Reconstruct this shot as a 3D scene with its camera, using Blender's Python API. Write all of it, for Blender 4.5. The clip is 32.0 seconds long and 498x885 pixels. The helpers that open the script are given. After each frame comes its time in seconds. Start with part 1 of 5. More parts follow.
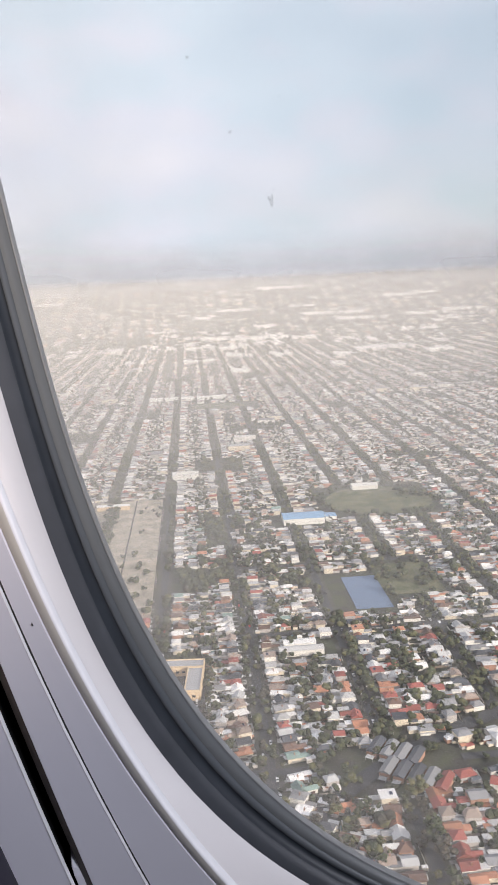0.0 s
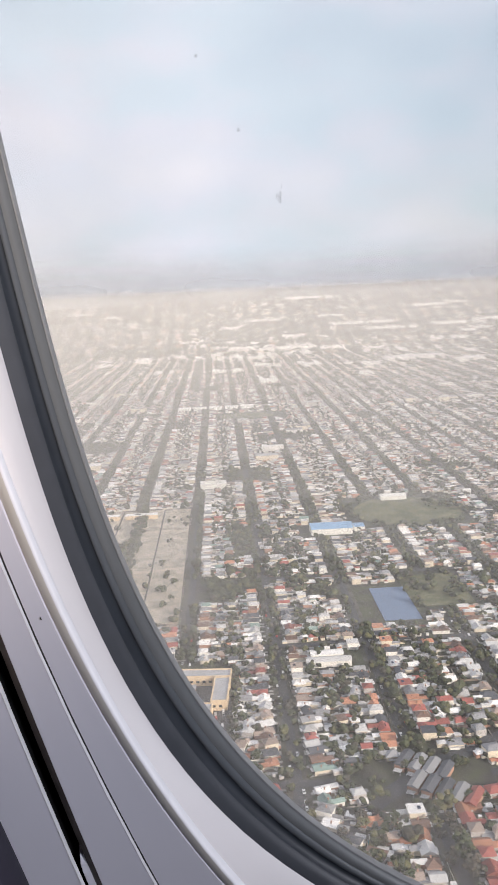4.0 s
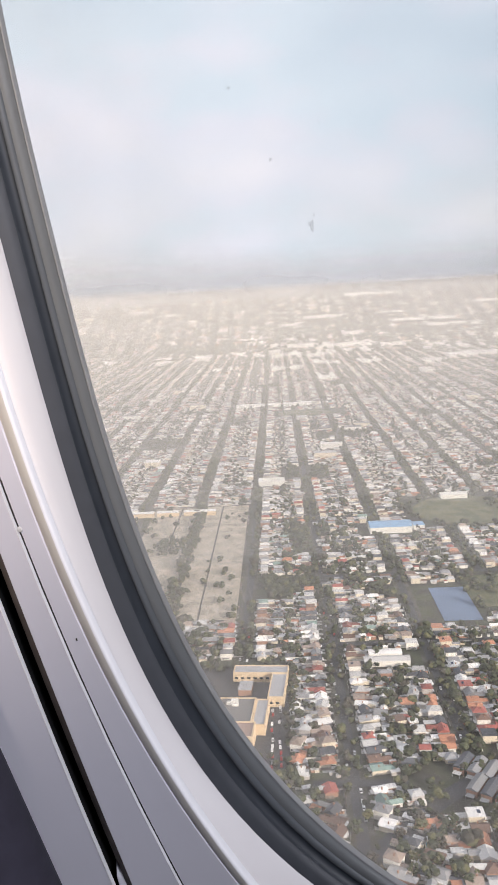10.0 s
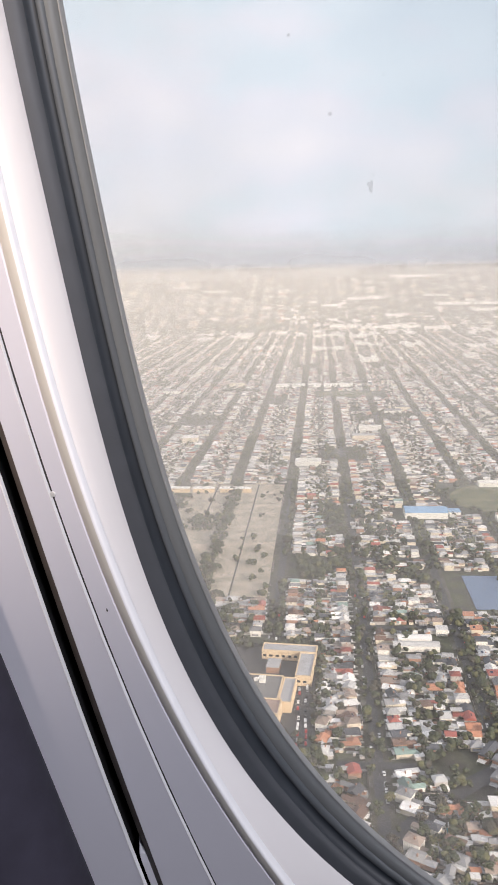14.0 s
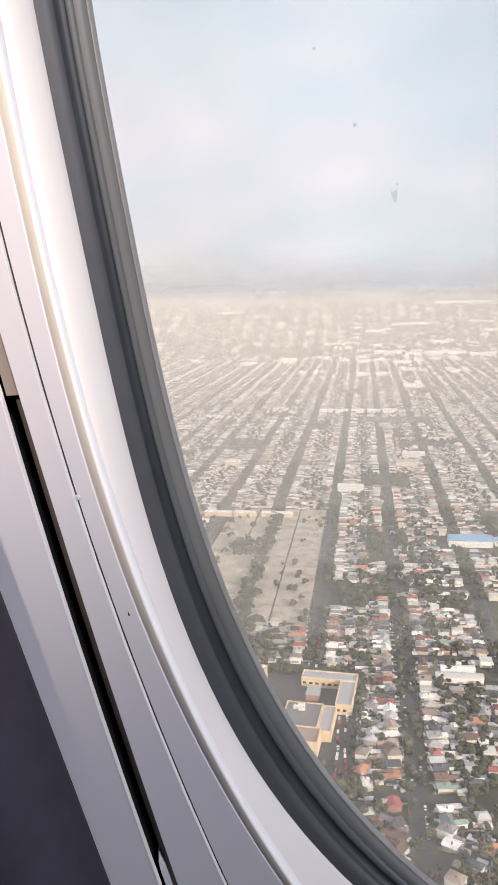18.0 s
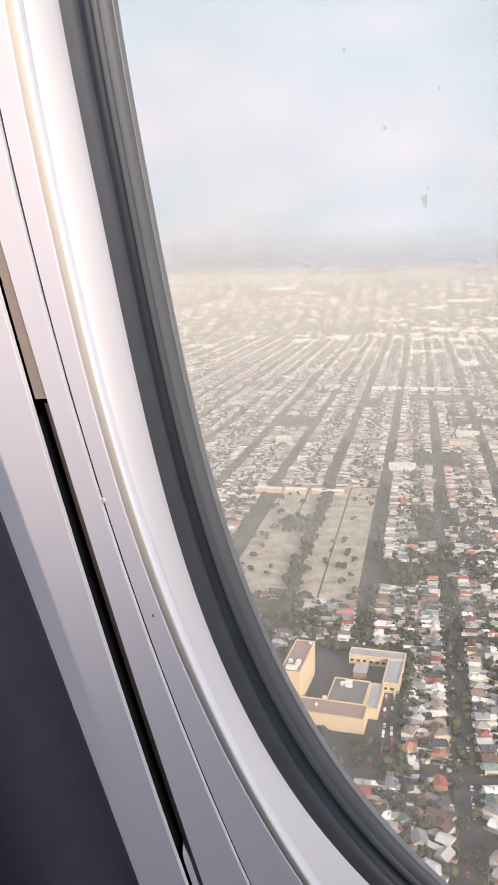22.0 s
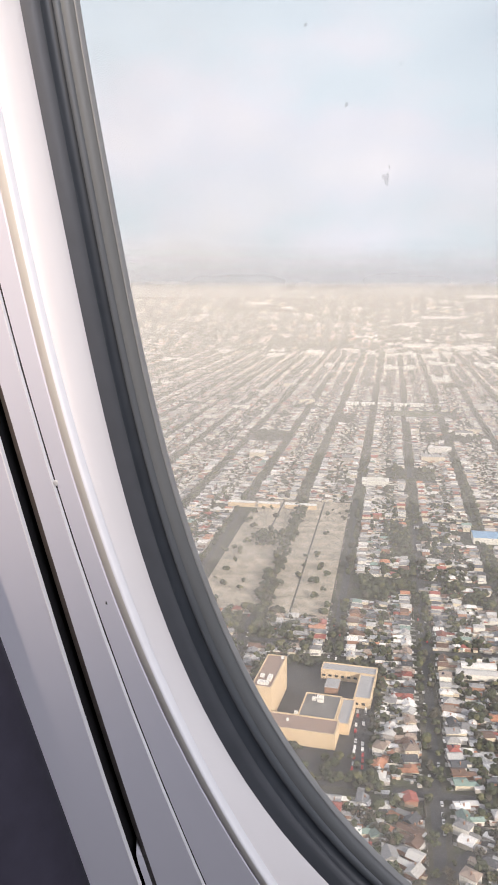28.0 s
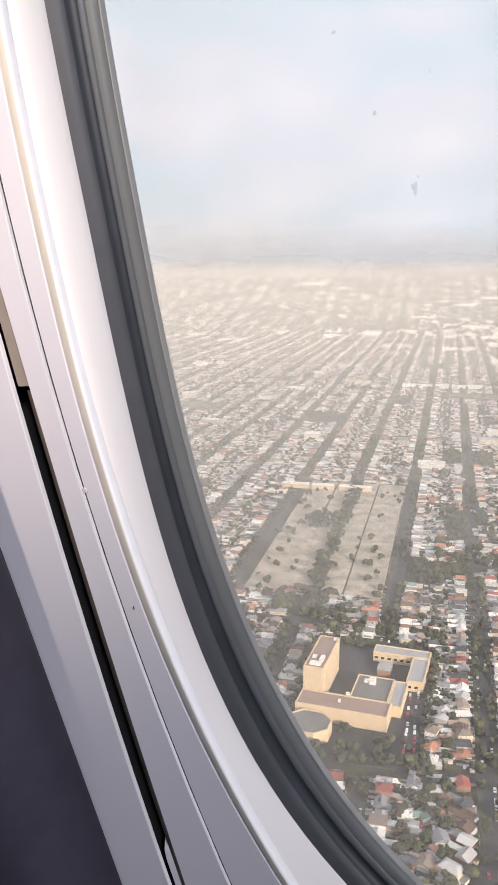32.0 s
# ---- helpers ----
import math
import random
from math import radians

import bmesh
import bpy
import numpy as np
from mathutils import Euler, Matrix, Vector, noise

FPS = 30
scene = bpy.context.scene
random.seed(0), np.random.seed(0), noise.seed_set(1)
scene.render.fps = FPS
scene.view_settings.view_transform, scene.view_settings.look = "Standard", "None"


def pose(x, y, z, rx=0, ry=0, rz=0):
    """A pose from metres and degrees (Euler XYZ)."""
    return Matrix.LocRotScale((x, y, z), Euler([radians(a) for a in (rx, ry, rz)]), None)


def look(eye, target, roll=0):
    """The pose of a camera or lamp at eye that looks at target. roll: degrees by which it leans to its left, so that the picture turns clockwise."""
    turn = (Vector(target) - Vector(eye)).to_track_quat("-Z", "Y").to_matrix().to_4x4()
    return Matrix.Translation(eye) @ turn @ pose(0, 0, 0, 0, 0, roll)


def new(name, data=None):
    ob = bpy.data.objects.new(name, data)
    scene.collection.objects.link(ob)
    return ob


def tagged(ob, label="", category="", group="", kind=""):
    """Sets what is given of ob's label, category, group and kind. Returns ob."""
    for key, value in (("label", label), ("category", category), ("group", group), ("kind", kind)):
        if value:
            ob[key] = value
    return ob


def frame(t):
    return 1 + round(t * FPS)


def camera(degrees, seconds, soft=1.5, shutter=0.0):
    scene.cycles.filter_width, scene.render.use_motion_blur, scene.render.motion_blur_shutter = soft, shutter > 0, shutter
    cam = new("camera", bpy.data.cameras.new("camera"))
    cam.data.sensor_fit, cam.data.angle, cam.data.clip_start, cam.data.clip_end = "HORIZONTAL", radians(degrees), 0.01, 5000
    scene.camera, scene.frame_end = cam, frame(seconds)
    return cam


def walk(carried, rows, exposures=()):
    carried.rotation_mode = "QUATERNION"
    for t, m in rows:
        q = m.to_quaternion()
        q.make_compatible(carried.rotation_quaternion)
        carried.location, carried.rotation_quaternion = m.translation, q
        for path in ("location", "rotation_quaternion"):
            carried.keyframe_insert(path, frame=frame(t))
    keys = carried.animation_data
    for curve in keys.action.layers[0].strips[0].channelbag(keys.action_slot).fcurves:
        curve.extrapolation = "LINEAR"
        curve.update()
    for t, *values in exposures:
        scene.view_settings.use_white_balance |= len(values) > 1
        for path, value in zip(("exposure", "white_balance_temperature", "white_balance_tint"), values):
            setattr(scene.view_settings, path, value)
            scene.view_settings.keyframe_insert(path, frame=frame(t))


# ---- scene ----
# ---- camera: held by hand inside the cabin, a hand's width from the window ----
cam = camera(34.1, 32.0, soft=1.5)
EYE = 310.0                                   # height of the cabin over the streets
# seconds, eye offset in metres, yaw (to the left), pitch, roll (leaning left), in degrees
ROWS = [
    (0.0, -0.0151, -0.0039, 0.0008, -13.33, -11.59, -2.45), (0.5, -0.0146, -0.0037, 0.0008, -13.25, -11.69, -2.52),
    (1.0, -0.0141, -0.0035, 0.0006, -13.16, -11.62, -2.28), (1.5, -0.0136, -0.0043, -0.0003, -12.85, -11.44, -2.26),
    (2.0, -0.0132, -0.0045, -0.0012, -12.55, -11.27, -2.34), (2.5, -0.0128, -0.0048, -0.0017, -12.30, -11.08, -2.42),
    (3.0, -0.0126, -0.0052, -0.0020, -12.00, -10.92, -2.54), (3.5, -0.0119, -0.0056, -0.0021, -11.50, -10.84, -2.72),
    (5.5, -0.0104, -0.0051, -0.0019, -11.15, -10.97, -2.35), (6.0, -0.0103, -0.0049, -0.0025, -11.36, -11.08, -2.31),
    (6.5, -0.0093, -0.0041, -0.0021, -11.66, -11.13, -2.31), (7.0, -0.0086, -0.0041, -0.0016, -11.92, -11.03, -2.37),
    (7.5, -0.0074, -0.0046, -0.0011, -11.58, -10.79, -2.66), (8.0, -0.0068, -0.0047, -0.0011, -10.83, -10.45, -3.20),
    (8.5, -0.0067, -0.0072, 0.0004, -9.71, -10.12, -3.60), (9.0, -0.0067, -0.0079, 0.0010, -8.62, -10.08, -3.66),
    (9.5, -0.0064, -0.0077, 0.0019, -7.70, -10.35, -3.50), (10.0, -0.0055, -0.0066, 0.0041, -7.16, -10.84, -3.08),
    (10.5, -0.0046, -0.0065, 0.0057, -6.75, -11.44, -2.89), (11.0, -0.0050, -0.0050, 0.0060, -6.74, -12.01, -2.86),
    (11.5, -0.0047, -0.0041, 0.0066, -6.54, -12.47, -2.75), (12.0, -0.0042, -0.0038, 0.0076, -6.24, -12.81, -2.59),
    (12.5, -0.0042, -0.0052, 0.0077, -5.75, -13.01, -2.64), (13.0, -0.0049, -0.0050, 0.0062, -5.17, -13.00, -2.38),
    (13.5, -0.0058, 0.0002, 0.0024, -4.69, -12.76, -1.70), (14.0, -0.0059, 0.0009, 0.0011, -4.38, -12.25, -1.23),
    (14.5, -0.0060, -0.0001, 0.0008, -4.31, -11.77, -0.93), (16.5, -0.0044, 0.0024, -0.0009, -4.75, -10.77, -0.47),
    (17.0, -0.0035, 0.0005, -0.0011, -3.68, -10.61, -0.71), (17.5, -0.0029, -0.0005, -0.0015, -2.52, -10.53, -0.80),
    (18.0, -0.0020, -0.0010, -0.0023, -1.36, -10.47, -1.03), (18.5, -0.0014, -0.0010, -0.0016, -0.61, -10.62, -1.05),
    (19.0, -0.0001, -0.0002, -0.0000, -0.01, -10.87, -0.88), (19.5, 0.0009, -0.0004, 0.0014, 0.55, -11.16, -0.97),
    (20.0, 0.0015, -0.0002, 0.0024, 1.16, -11.45, -1.14), (20.5, 0.0023, 0.0002, 0.0032, 1.80, -11.68, -1.08),
    (21.0, 0.0029, -0.0003, 0.0037, 2.18, -11.82, -0.95), (21.5, 0.0032, -0.0005, 0.0036, 2.35, -11.90, -0.91),
    (22.0, 0.0035, 0.0004, 0.0035, 2.34, -12.06, -0.92), (22.5, 0.0033, 0.0010, 0.0043, 1.66, -12.33, -0.69),
    (23.0, 0.0037, 0.0015, 0.0055, 0.71, -12.59, -0.40), (23.5, 0.0044, 0.0032, 0.0059, -0.57, -12.72, -0.18),
    (24.0, 0.0046, 0.0048, 0.0050, -1.75, -12.64, -0.14), (24.5, 0.0044, 0.0044, 0.0040, -2.43, -12.48, -0.33),
    (26.5, 0.0062, 0.0035, -0.0018, -2.47, -10.90, -0.07), (27.0, 0.0062, 0.0037, -0.0028, -1.94, -10.80, 0.02),
    (27.5, 0.0060, 0.0036, -0.0037, -0.79, -10.88, 0.08), (28.0, 0.0066, 0.0030, -0.0035, 0.45, -11.10, 0.03),
    (28.5, 0.0074, 0.0033, -0.0026, 1.39, -11.37, 0.05), (29.0, 0.0086, 0.0032, -0.0016, 2.09, -11.61, 0.11),
    (29.5, 0.0096, 0.0039, -0.0009, 2.42, -11.78, 0.11), (30.0, 0.0103, 0.0037, -0.0004, 2.79, -11.91, -0.10),
    (30.5, 0.0106, 0.0038, 0.0002, 3.18, -12.04, -0.27), (31.0, 0.0110, 0.0037, 0.0009, 3.67, -12.19, -0.32),
    (31.5, 0.0116, 0.0035, 0.0018, 4.09, -12.36, -0.24), (32.0, 0.0124, 0.0040, 0.0023, 4.39, -12.43, -0.21),
]

walk(cam, [(t, pose(x, y, EYE + z, 90 + pitch, 0, yaw) @ pose(0, 0, 0, 0, 0, roll)) for t, x, y, z, yaw, pitch, roll in ROWS],
     exposures=[(0.0, 0.0, 6230, 10), (8.0, 0.0, 6290, 10), (12.0, 0.03, 6350, 10), (19.0, 0.06, 6470, 10), (32.0, 0.06, 6450, 10)])

# ---- world: thin bright cloud with gaps of blue, low warm sun behind the cabin ----
SUN_AZ, SUN_EL = radians(143), radians(18)    # azimuth from +y towards +x
world = bpy.data.worlds.new("sky")
scene.world = world
world.use_nodes = True
wn, wl = world.node_tree.nodes, world.node_tree.links
wn.clear()
w_out = wn.new("ShaderNodeOutputWorld")
w_co = wn.new("ShaderNodeTexCoord")
w_map = wn.new("ShaderNodeMapping")
w_map.inputs["Scale"].default_value = (2.2, 2.2, 4.2)
w_map.inputs["Location"].default_value = (0.35, 0.1, 0.75)
w_noise = wn.new("ShaderNodeTexNoise")
w_noise.inputs["Scale"].default_value = 1.0
w_noise.inputs["Detail"].default_value = 5.0
w_noise.inputs["Roughness"].default_value = 0.45
w_ramp = wn.new("ShaderNodeValToRGB")
w_ramp.color_ramp.elements[0].position = 0.36
w_ramp.color_ramp.elements[1].position = 0.6
w_sky = wn.new("ShaderNodeTexSky")
w_sky.sky_type = "NISHITA"
w_sky.sun_disc = False
w_sky.sun_elevation, w_sky.sun_rotation = SUN_EL, SUN_AZ
w_sky.air_density, w_sky.dust_density = 1.0, 2.0
b_sky, b_cloud = wn.new("ShaderNodeBackground"), wn.new("ShaderNodeBackground")
b_sky.inputs["Strength"].default_value = 0.13
w_tone = wn.new("ShaderNodeTexNoise")
w_tone.inputs["Scale"].default_value = 1.7
w_tone.inputs["Detail"].default_value = 3.0
w_tr = wn.new("ShaderNodeValToRGB")
_mid = w_tr.color_ramp.elements.new(0.5)
_mid.color = (0.815, 0.80, 0.86, 1)
w_tr.color_ramp.elements[0].position, w_tr.color_ramp.elements[0].color = 0.38, (0.71, 0.77, 0.83, 1)
w_tr.color_ramp.elements[2].position, w_tr.color_ramp.elements[2].color = 0.62, (0.885, 0.845, 0.88, 1)
b_cloud.inputs["Strength"].default_value = 1.12
w_mix = wn.new("ShaderNodeMixShader")
wl.new(w_co.outputs["Generated"], w_map.inputs["Vector"])
wl.new(w_map.outputs["Vector"], w_noise.inputs["Vector"])
wl.new(w_map.outputs["Vector"], w_tone.inputs["Vector"])
wl.new(w_noise.outputs["Fac"], w_ramp.inputs["Fac"])
wl.new(w_tone.outputs["Fac"], w_tr.inputs["Fac"])
wl.new(w_tr.outputs["Color"], b_cloud.inputs["Color"])
wl.new(w_sky.outputs["Color"], b_sky.inputs["Color"])
w_cl = wn.new("ShaderNodeMath")
w_cl.operation = "MULTIPLY_ADD"
w_cl.inputs[1].default_value, w_cl.inputs[2].default_value = 0.33, 0.67
wl.new(w_ramp.outputs["Color"], w_cl.inputs[0])
wl.new(w_cl.outputs["Value"], w_mix.inputs["Fac"])
wl.new(b_sky.outputs["Background"], w_mix.inputs[1])
wl.new(b_cloud.outputs["Background"], w_mix.inputs[2])
wl.new(w_mix.outputs["Shader"], w_out.inputs["Surface"])

sun = new("sun", bpy.data.lights.new("sun", "SUN"))
sun.data.energy, sun.data.angle, sun.data.color = 4.95, radians(1.5), (1.0, 0.87, 0.72)
SUN_DIR = Vector((math.sin(SUN_AZ) * math.cos(SUN_EL), math.cos(SUN_AZ) * math.cos(SUN_EL), math.sin(SUN_EL)))
sun.matrix_world = look(SUN_DIR * 600 + Vector((0, 0, EYE)), (0, 0, EYE))


# ---- materials ----
def material(name, colour, rough=0.7, metal=0.0, vary=0.25, scale=1.0, bump=0.0, second=None, island="", palette=(), stretch=None, coat=0.0, shade=0.0):
    """A surface with variation at two scales. palette: colours picked by object ("object") or by loose piece ("island")."""
    m = bpy.data.materials.new(name)
    m.use_nodes = True
    n, l = m.node_tree.nodes, m.node_tree.links
    bsdf = n["Principled BSDF"]
    bsdf.inputs["Roughness"].default_value, bsdf.inputs["Metallic"].default_value = rough, metal
    bsdf.inputs["Coat Weight"].default_value = coat
    co = n.new("ShaderNodeTexCoord")
    vec = co.outputs["Object"]
    if stretch:
        mp = n.new("ShaderNodeMapping")
        mp.inputs["Scale"].default_value = stretch
        l.new(vec, mp.inputs["Vector"])
        vec = mp.outputs["Vector"]
    big, fine = n.new("ShaderNodeTexNoise"), n.new("ShaderNodeTexNoise")
    big.inputs["Scale"].default_value, big.inputs["Detail"].default_value = scale, 4.0
    fine.inputs["Scale"].default_value, fine.inputs["Detail"].default_value = scale * 9.0, 6.0
    l.new(vec, big.inputs["Vector"]), l.new(vec, fine.inputs["Vector"])
    add = n.new("ShaderNodeMath")
    add.operation = "ADD"
    l.new(big.outputs["Fac"], add.inputs[0]), l.new(fine.outputs["Fac"], add.inputs[1])
    rng = n.new("ShaderNodeMapRange")
    rng.inputs["From Min"].default_value, rng.inputs["From Max"].default_value = 0.65, 1.35
    rng.inputs["To Min"].default_value, rng.inputs["To Max"].default_value = 1.0 - vary, 1.0 + vary
    l.new(add.outputs["Value"], rng.inputs["Value"])
    if palette:
        pick = n.new("ShaderNodeValToRGB")
        pick.color_ramp.interpolation = "CONSTANT"
        while len(pick.color_ramp.elements) < len(palette):
            pick.color_ramp.elements.new(0.5)
        at = 0.0
        for e, (share, c) in zip(pick.color_ramp.elements, palette):
            e.position, e.color = at, (*c, 1)
            at += share
        if island == "object":
            l.new(n.new("ShaderNodeObjectInfo").outputs["Random"], pick.inputs["Fac"])
        else:
            l.new(n.new("ShaderNodeNewGeometry").outputs["Random Per Island"], pick.inputs["Fac"])
        base = pick.outputs["Color"]
    elif second:
        two = n.new("ShaderNodeMix")
        two.data_type = "RGBA"
        ramp = n.new("ShaderNodeValToRGB")
        ramp.color_ramp.elements[0].position, ramp.color_ramp.elements[1].position = 0.42, 0.58
        l.new(big.outputs["Fac"], ramp.inputs["Fac"]), l.new(ramp.outputs["Color"], two.inputs["Factor"])
        two.inputs["A"].default_value, two.inputs["B"].default_value = (*colour, 1), (*second, 1)
        base = two.outputs["Result"]
    else:
        rgb = n.new("ShaderNodeRGB")
        rgb.outputs[0].default_value = (*colour, 1)
        base = rgb.outputs[0]
    if shade:
        info, mr, mm = n.new("ShaderNodeObjectInfo"), n.new("ShaderNodeMapRange"), n.new("ShaderNodeMath")
        mr.inputs["To Min"].default_value, mr.inputs["To Max"].default_value = 1.0 - shade, 1.0 + shade * 0.4
        mm.operation = "MULTIPLY"
        l.new(info.outputs["Random"], mr.inputs["Value"])
        l.new(mr.outputs["Result"], mm.inputs[0]), l.new(rng.outputs["Result"], mm.inputs[1])
        strength = mm.outputs["Value"]
    else:
        strength = rng.outputs["Result"]
    mul = n.new("ShaderNodeVectorMath")
    mul.operation = "SCALE"
    l.new(base, mul.inputs[0]), l.new(strength, mul.inputs["Scale"])
    l.new(mul.outputs["Vector"], bsdf.inputs["Base Color"])
    if bump:
        b = n.new("ShaderNodeBump")
        b.inputs["Strength"].default_value, b.inputs["Distance"].default_value = 0.5, bump
        l.new(fine.outputs["Fac"], b.inputs["Height"]), l.new(b.outputs["Normal"], bsdf.inputs["Normal"])
    return m


WHITE, PALE, GREY, SLATE, TAN = (0.80, 0.78, 0.76), (0.52, 0.515, 0.51), (0.27, 0.27, 0.28), (0.085, 0.09, 0.105), (0.36, 0.285, 0.24)
RED, ORANGE, BROWN, GREEN = (0.34, 0.105, 0.085), (0.46, 0.215, 0.13), (0.17, 0.105, 0.08), (0.23, 0.32, 0.29)
ROOFS = [("white painted metal", WHITE, 0.14), ("pale zinc", PALE, 0.26), ("grey tiled", GREY, 0.19), ("dark slate", SLATE, 0.14),
         ("red tiled", RED, 0.05), ("orange terracotta", ORANGE, 0.045), ("brown tiled", BROWN, 0.075), ("faded green metal", GREEN, 0.02), ("weathered tan tiled", TAN, 0.08)]
M_ROOF = [material(f"roof_{i}", c, 0.6, 0.0, 0.22, 0.5, 0.03, stretch=(1, 4, 1), shade=0.35) for i, (_, c, _) in enumerate(ROOFS)]
M_ROOFS_FAR = material("roofs_far", WHITE, 0.6, 0, 0.2, 0.15, palette=[(s, c) for _, c, s in ROOFS])
# paler, warmer palette: the sunny glow of the far slopes put into colour
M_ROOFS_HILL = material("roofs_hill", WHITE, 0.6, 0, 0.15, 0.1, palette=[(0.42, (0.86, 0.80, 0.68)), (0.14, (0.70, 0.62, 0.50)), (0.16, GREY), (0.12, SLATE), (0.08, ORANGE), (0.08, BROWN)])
WALLS = [(0.30, (0.68, 0.60, 0.48)), (0.34, (0.78, 0.75, 0.70)), (0.18, (0.36, 0.21, 0.15)), (0.18, (0.45, 0.42, 0.40))]
M_WALL = [material(f"house_wall_{i}", c, 0.85, 0, 0.15, 0.8, 0.01) for i, (_, c) in enumerate(WALLS)]
M_WALLS_FAR = material("house_walls_far", (0.6, 0.6, 0.6), 0.85, 0, 0.15, 0.2, palette=WALLS)
M_GROUND = material("ground_soil", (0.066, 0.061, 0.054), 0.95, 0, 0.5, 0.05, second=(0.068, 0.073, 0.045))
M_ASPHALT = material("asphalt", (0.070, 0.070, 0.074), 0.9, 0, 0.25, 0.06)
M_VERGE = material("verge", (0.075, 0.072, 0.052), 0.95, 0, 0.35, 0.1, second=(0.105, 0.102, 0.09))
M_CONCRETE = material("concrete", (0.36, 0.35, 0.33), 0.9, 0, 0.2, 0.3)
M_LEAF = [material(f"leaves_{i}", c, 0.8, 0, 0.45, 0.5, island="island", palette=p) for i, (c, p) in enumerate([
    ((0.05, 0.06, 0.03), [(0.5, (0.045, 0.055, 0.028)), (0.5, (0.065, 0.075, 0.035))]),
    ((0.09, 0.09, 0.04), [(0.5, (0.085, 0.09, 0.04)), (0.5, (0.12, 0.11, 0.05))]),
    ((0.05, 0.05, 0.04), [(0.5, (0.05, 0.048, 0.036)), (0.5, (0.075, 0.062, 0.045))])])]
M_LEAF_FAR = material("leaves_far", (0.05, 0.06, 0.03), 0.85, 0, 0.3, 0.05, palette=[(0.4, (0.04, 0.048, 0.026)), (0.25, (0.06, 0.068, 0.034)), (0.2, (0.055, 0.05, 0.038)), (0.15, (0.10, 0.10, 0.045))])
M_BARK = material("bark", (0.10, 0.075, 0.055), 0.95, 0, 0.3, 3.0)
M_LAWN = material("park_grass", (0.105, 0.115, 0.058), 0.95, 0, 0.3, 0.05, second=(0.15, 0.145, 0.08))
M_DRY = material("dry_grass", (0.38, 0.33, 0.26), 0.95, 0, 0.3, 0.06, second=(0.46, 0.40, 0.32))
M_STONE = material("headstone", (0.5, 0.47, 0.43), 0.8, 0, 0.3, 1.0, palette=[(0.4, (0.5, 0.48, 0.44)), (0.3, (0.3, 0.28, 0.26)), (0.3, (0.42, 0.34, 0.29))])
M_BLUE = material("blue_roof", (0.24, 0.40, 0.60), 0.55, 0, 0.15, 0.15, stretch=(6, 1, 1))
M_COURT = material("blue_court", (0.16, 0.22, 0.33), 0.8, 0, 0.12, 0.1)
M_CREAM = material("cream_render", (0.68, 0.53, 0.36), 0.85, 0, 0.12, 0.2)
M_PINK = material("flat_roof_gravel", (0.34, 0.25, 0.21), 0.9, 0, 0.15, 0.3)
M_SHED = material("warehouse_white", (0.82, 0.80, 0.75), 0.6, 0, 0.12, 0.1, stretch=(8, 1, 1))
M_GLASS_DARK = material("dark_window", (0.03, 0.035, 0.04), 0.15)
M_FENCE = material("fence_boards", (0.42, 0.39, 0.35), 0.85, 0, 0.25, 1.0, palette=[(0.5, (0.74, 0.71, 0.66)), (0.25, (0.40, 0.36, 0.32)), (0.25, (0.22, 0.18, 0.15))])
M_CAR = [material(f"car_paint_{i}", c, 0.3, 0.1, 0.03, 1.0, coat=0.5) for i, c in enumerate([(0.8, 0.8, 0.8), (0.45, 0.46, 0.48), (0.03, 0.03, 0.035), (0.35, 0.03, 0.03)])]
M_SOLAR = material("solar_panel", (0.02, 0.03, 0.07), 0.2, 0, 0.1, 2.0)
M_POOL = material("pool_water", (0.10, 0.27, 0.31), 0.12, 0, 0.05, 0.5)
M_TYRE = material("tyre", (0.02, 0.02, 0.02), 0.9)

M_PANEL = material("cabin_panel", (0.655, 0.645, 0.70), 0.42, 0, 0.02, 6.0, 0.00004)
M_REVEAL = material("reveal_plastic", (0.73, 0.70, 0.69), 0.2, 0, 0.015, 8.0)
# cream tint: the yellow glow along the lip is put into the colour
M_BEAD = material("glow_cream_bead", (0.74, 0.71, 0.645), 0.35, 0, 0.03, 12.0)
M_SEAL = material("grey_rubber_seal", (0.118, 0.124, 0.125), 0.42, 0, 0.10, 18.0, stretch=(1, 0.25, 1))
M_DARK = material("dark_rubber", (0.024, 0.029, 0.036), 0.45, 0, 0.2, 18.0)
# darker grey for the outer band of the seal
M_SEAL_OUT = material("outer_seal_rubber", (0.082, 0.090, 0.098), 0.45, 0, 0.12, 18.0, stretch=(1, 0.25, 1))
M_BACKING = material("dark_grey_rubber", (0.052, 0.056, 0.064), 0.5, 0, 0.12, 18.0)
M_RIM = material("pale_rim", (0.23, 0.23, 0.225), 0.4, 0, 0.08, 20.0)
# black with little gleam: the slot's inner shade is in the colour
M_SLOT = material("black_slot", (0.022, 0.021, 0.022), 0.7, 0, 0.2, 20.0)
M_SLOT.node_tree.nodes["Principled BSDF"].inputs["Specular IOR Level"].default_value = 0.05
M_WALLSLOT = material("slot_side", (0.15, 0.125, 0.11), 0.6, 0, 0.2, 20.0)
M_TRACK = material("brown_track", (0.26, 0.22, 0.19), 0.6, 0, 0.15, 20.0)
# paler than the panel: lit edges and the lip's highlight put into colour
M_LIT_EDGE = material("lit_edge", (0.86, 0.85, 0.86), 0.25, 0, 0.03, 20.0)
M_SEAM = material("seam_gasket", (0.032, 0.029, 0.029), 0.6, 0, 0.25, 40.0)
M_NAVY = material("navy_leather", (0.030, 0.027, 0.042), 0.85, 0, 0.2, 20.0, 0.0003)
M_SPECK = material("dirt", (0.10, 0.09, 0.085), 0.9, 0, 0.3, 300.0)
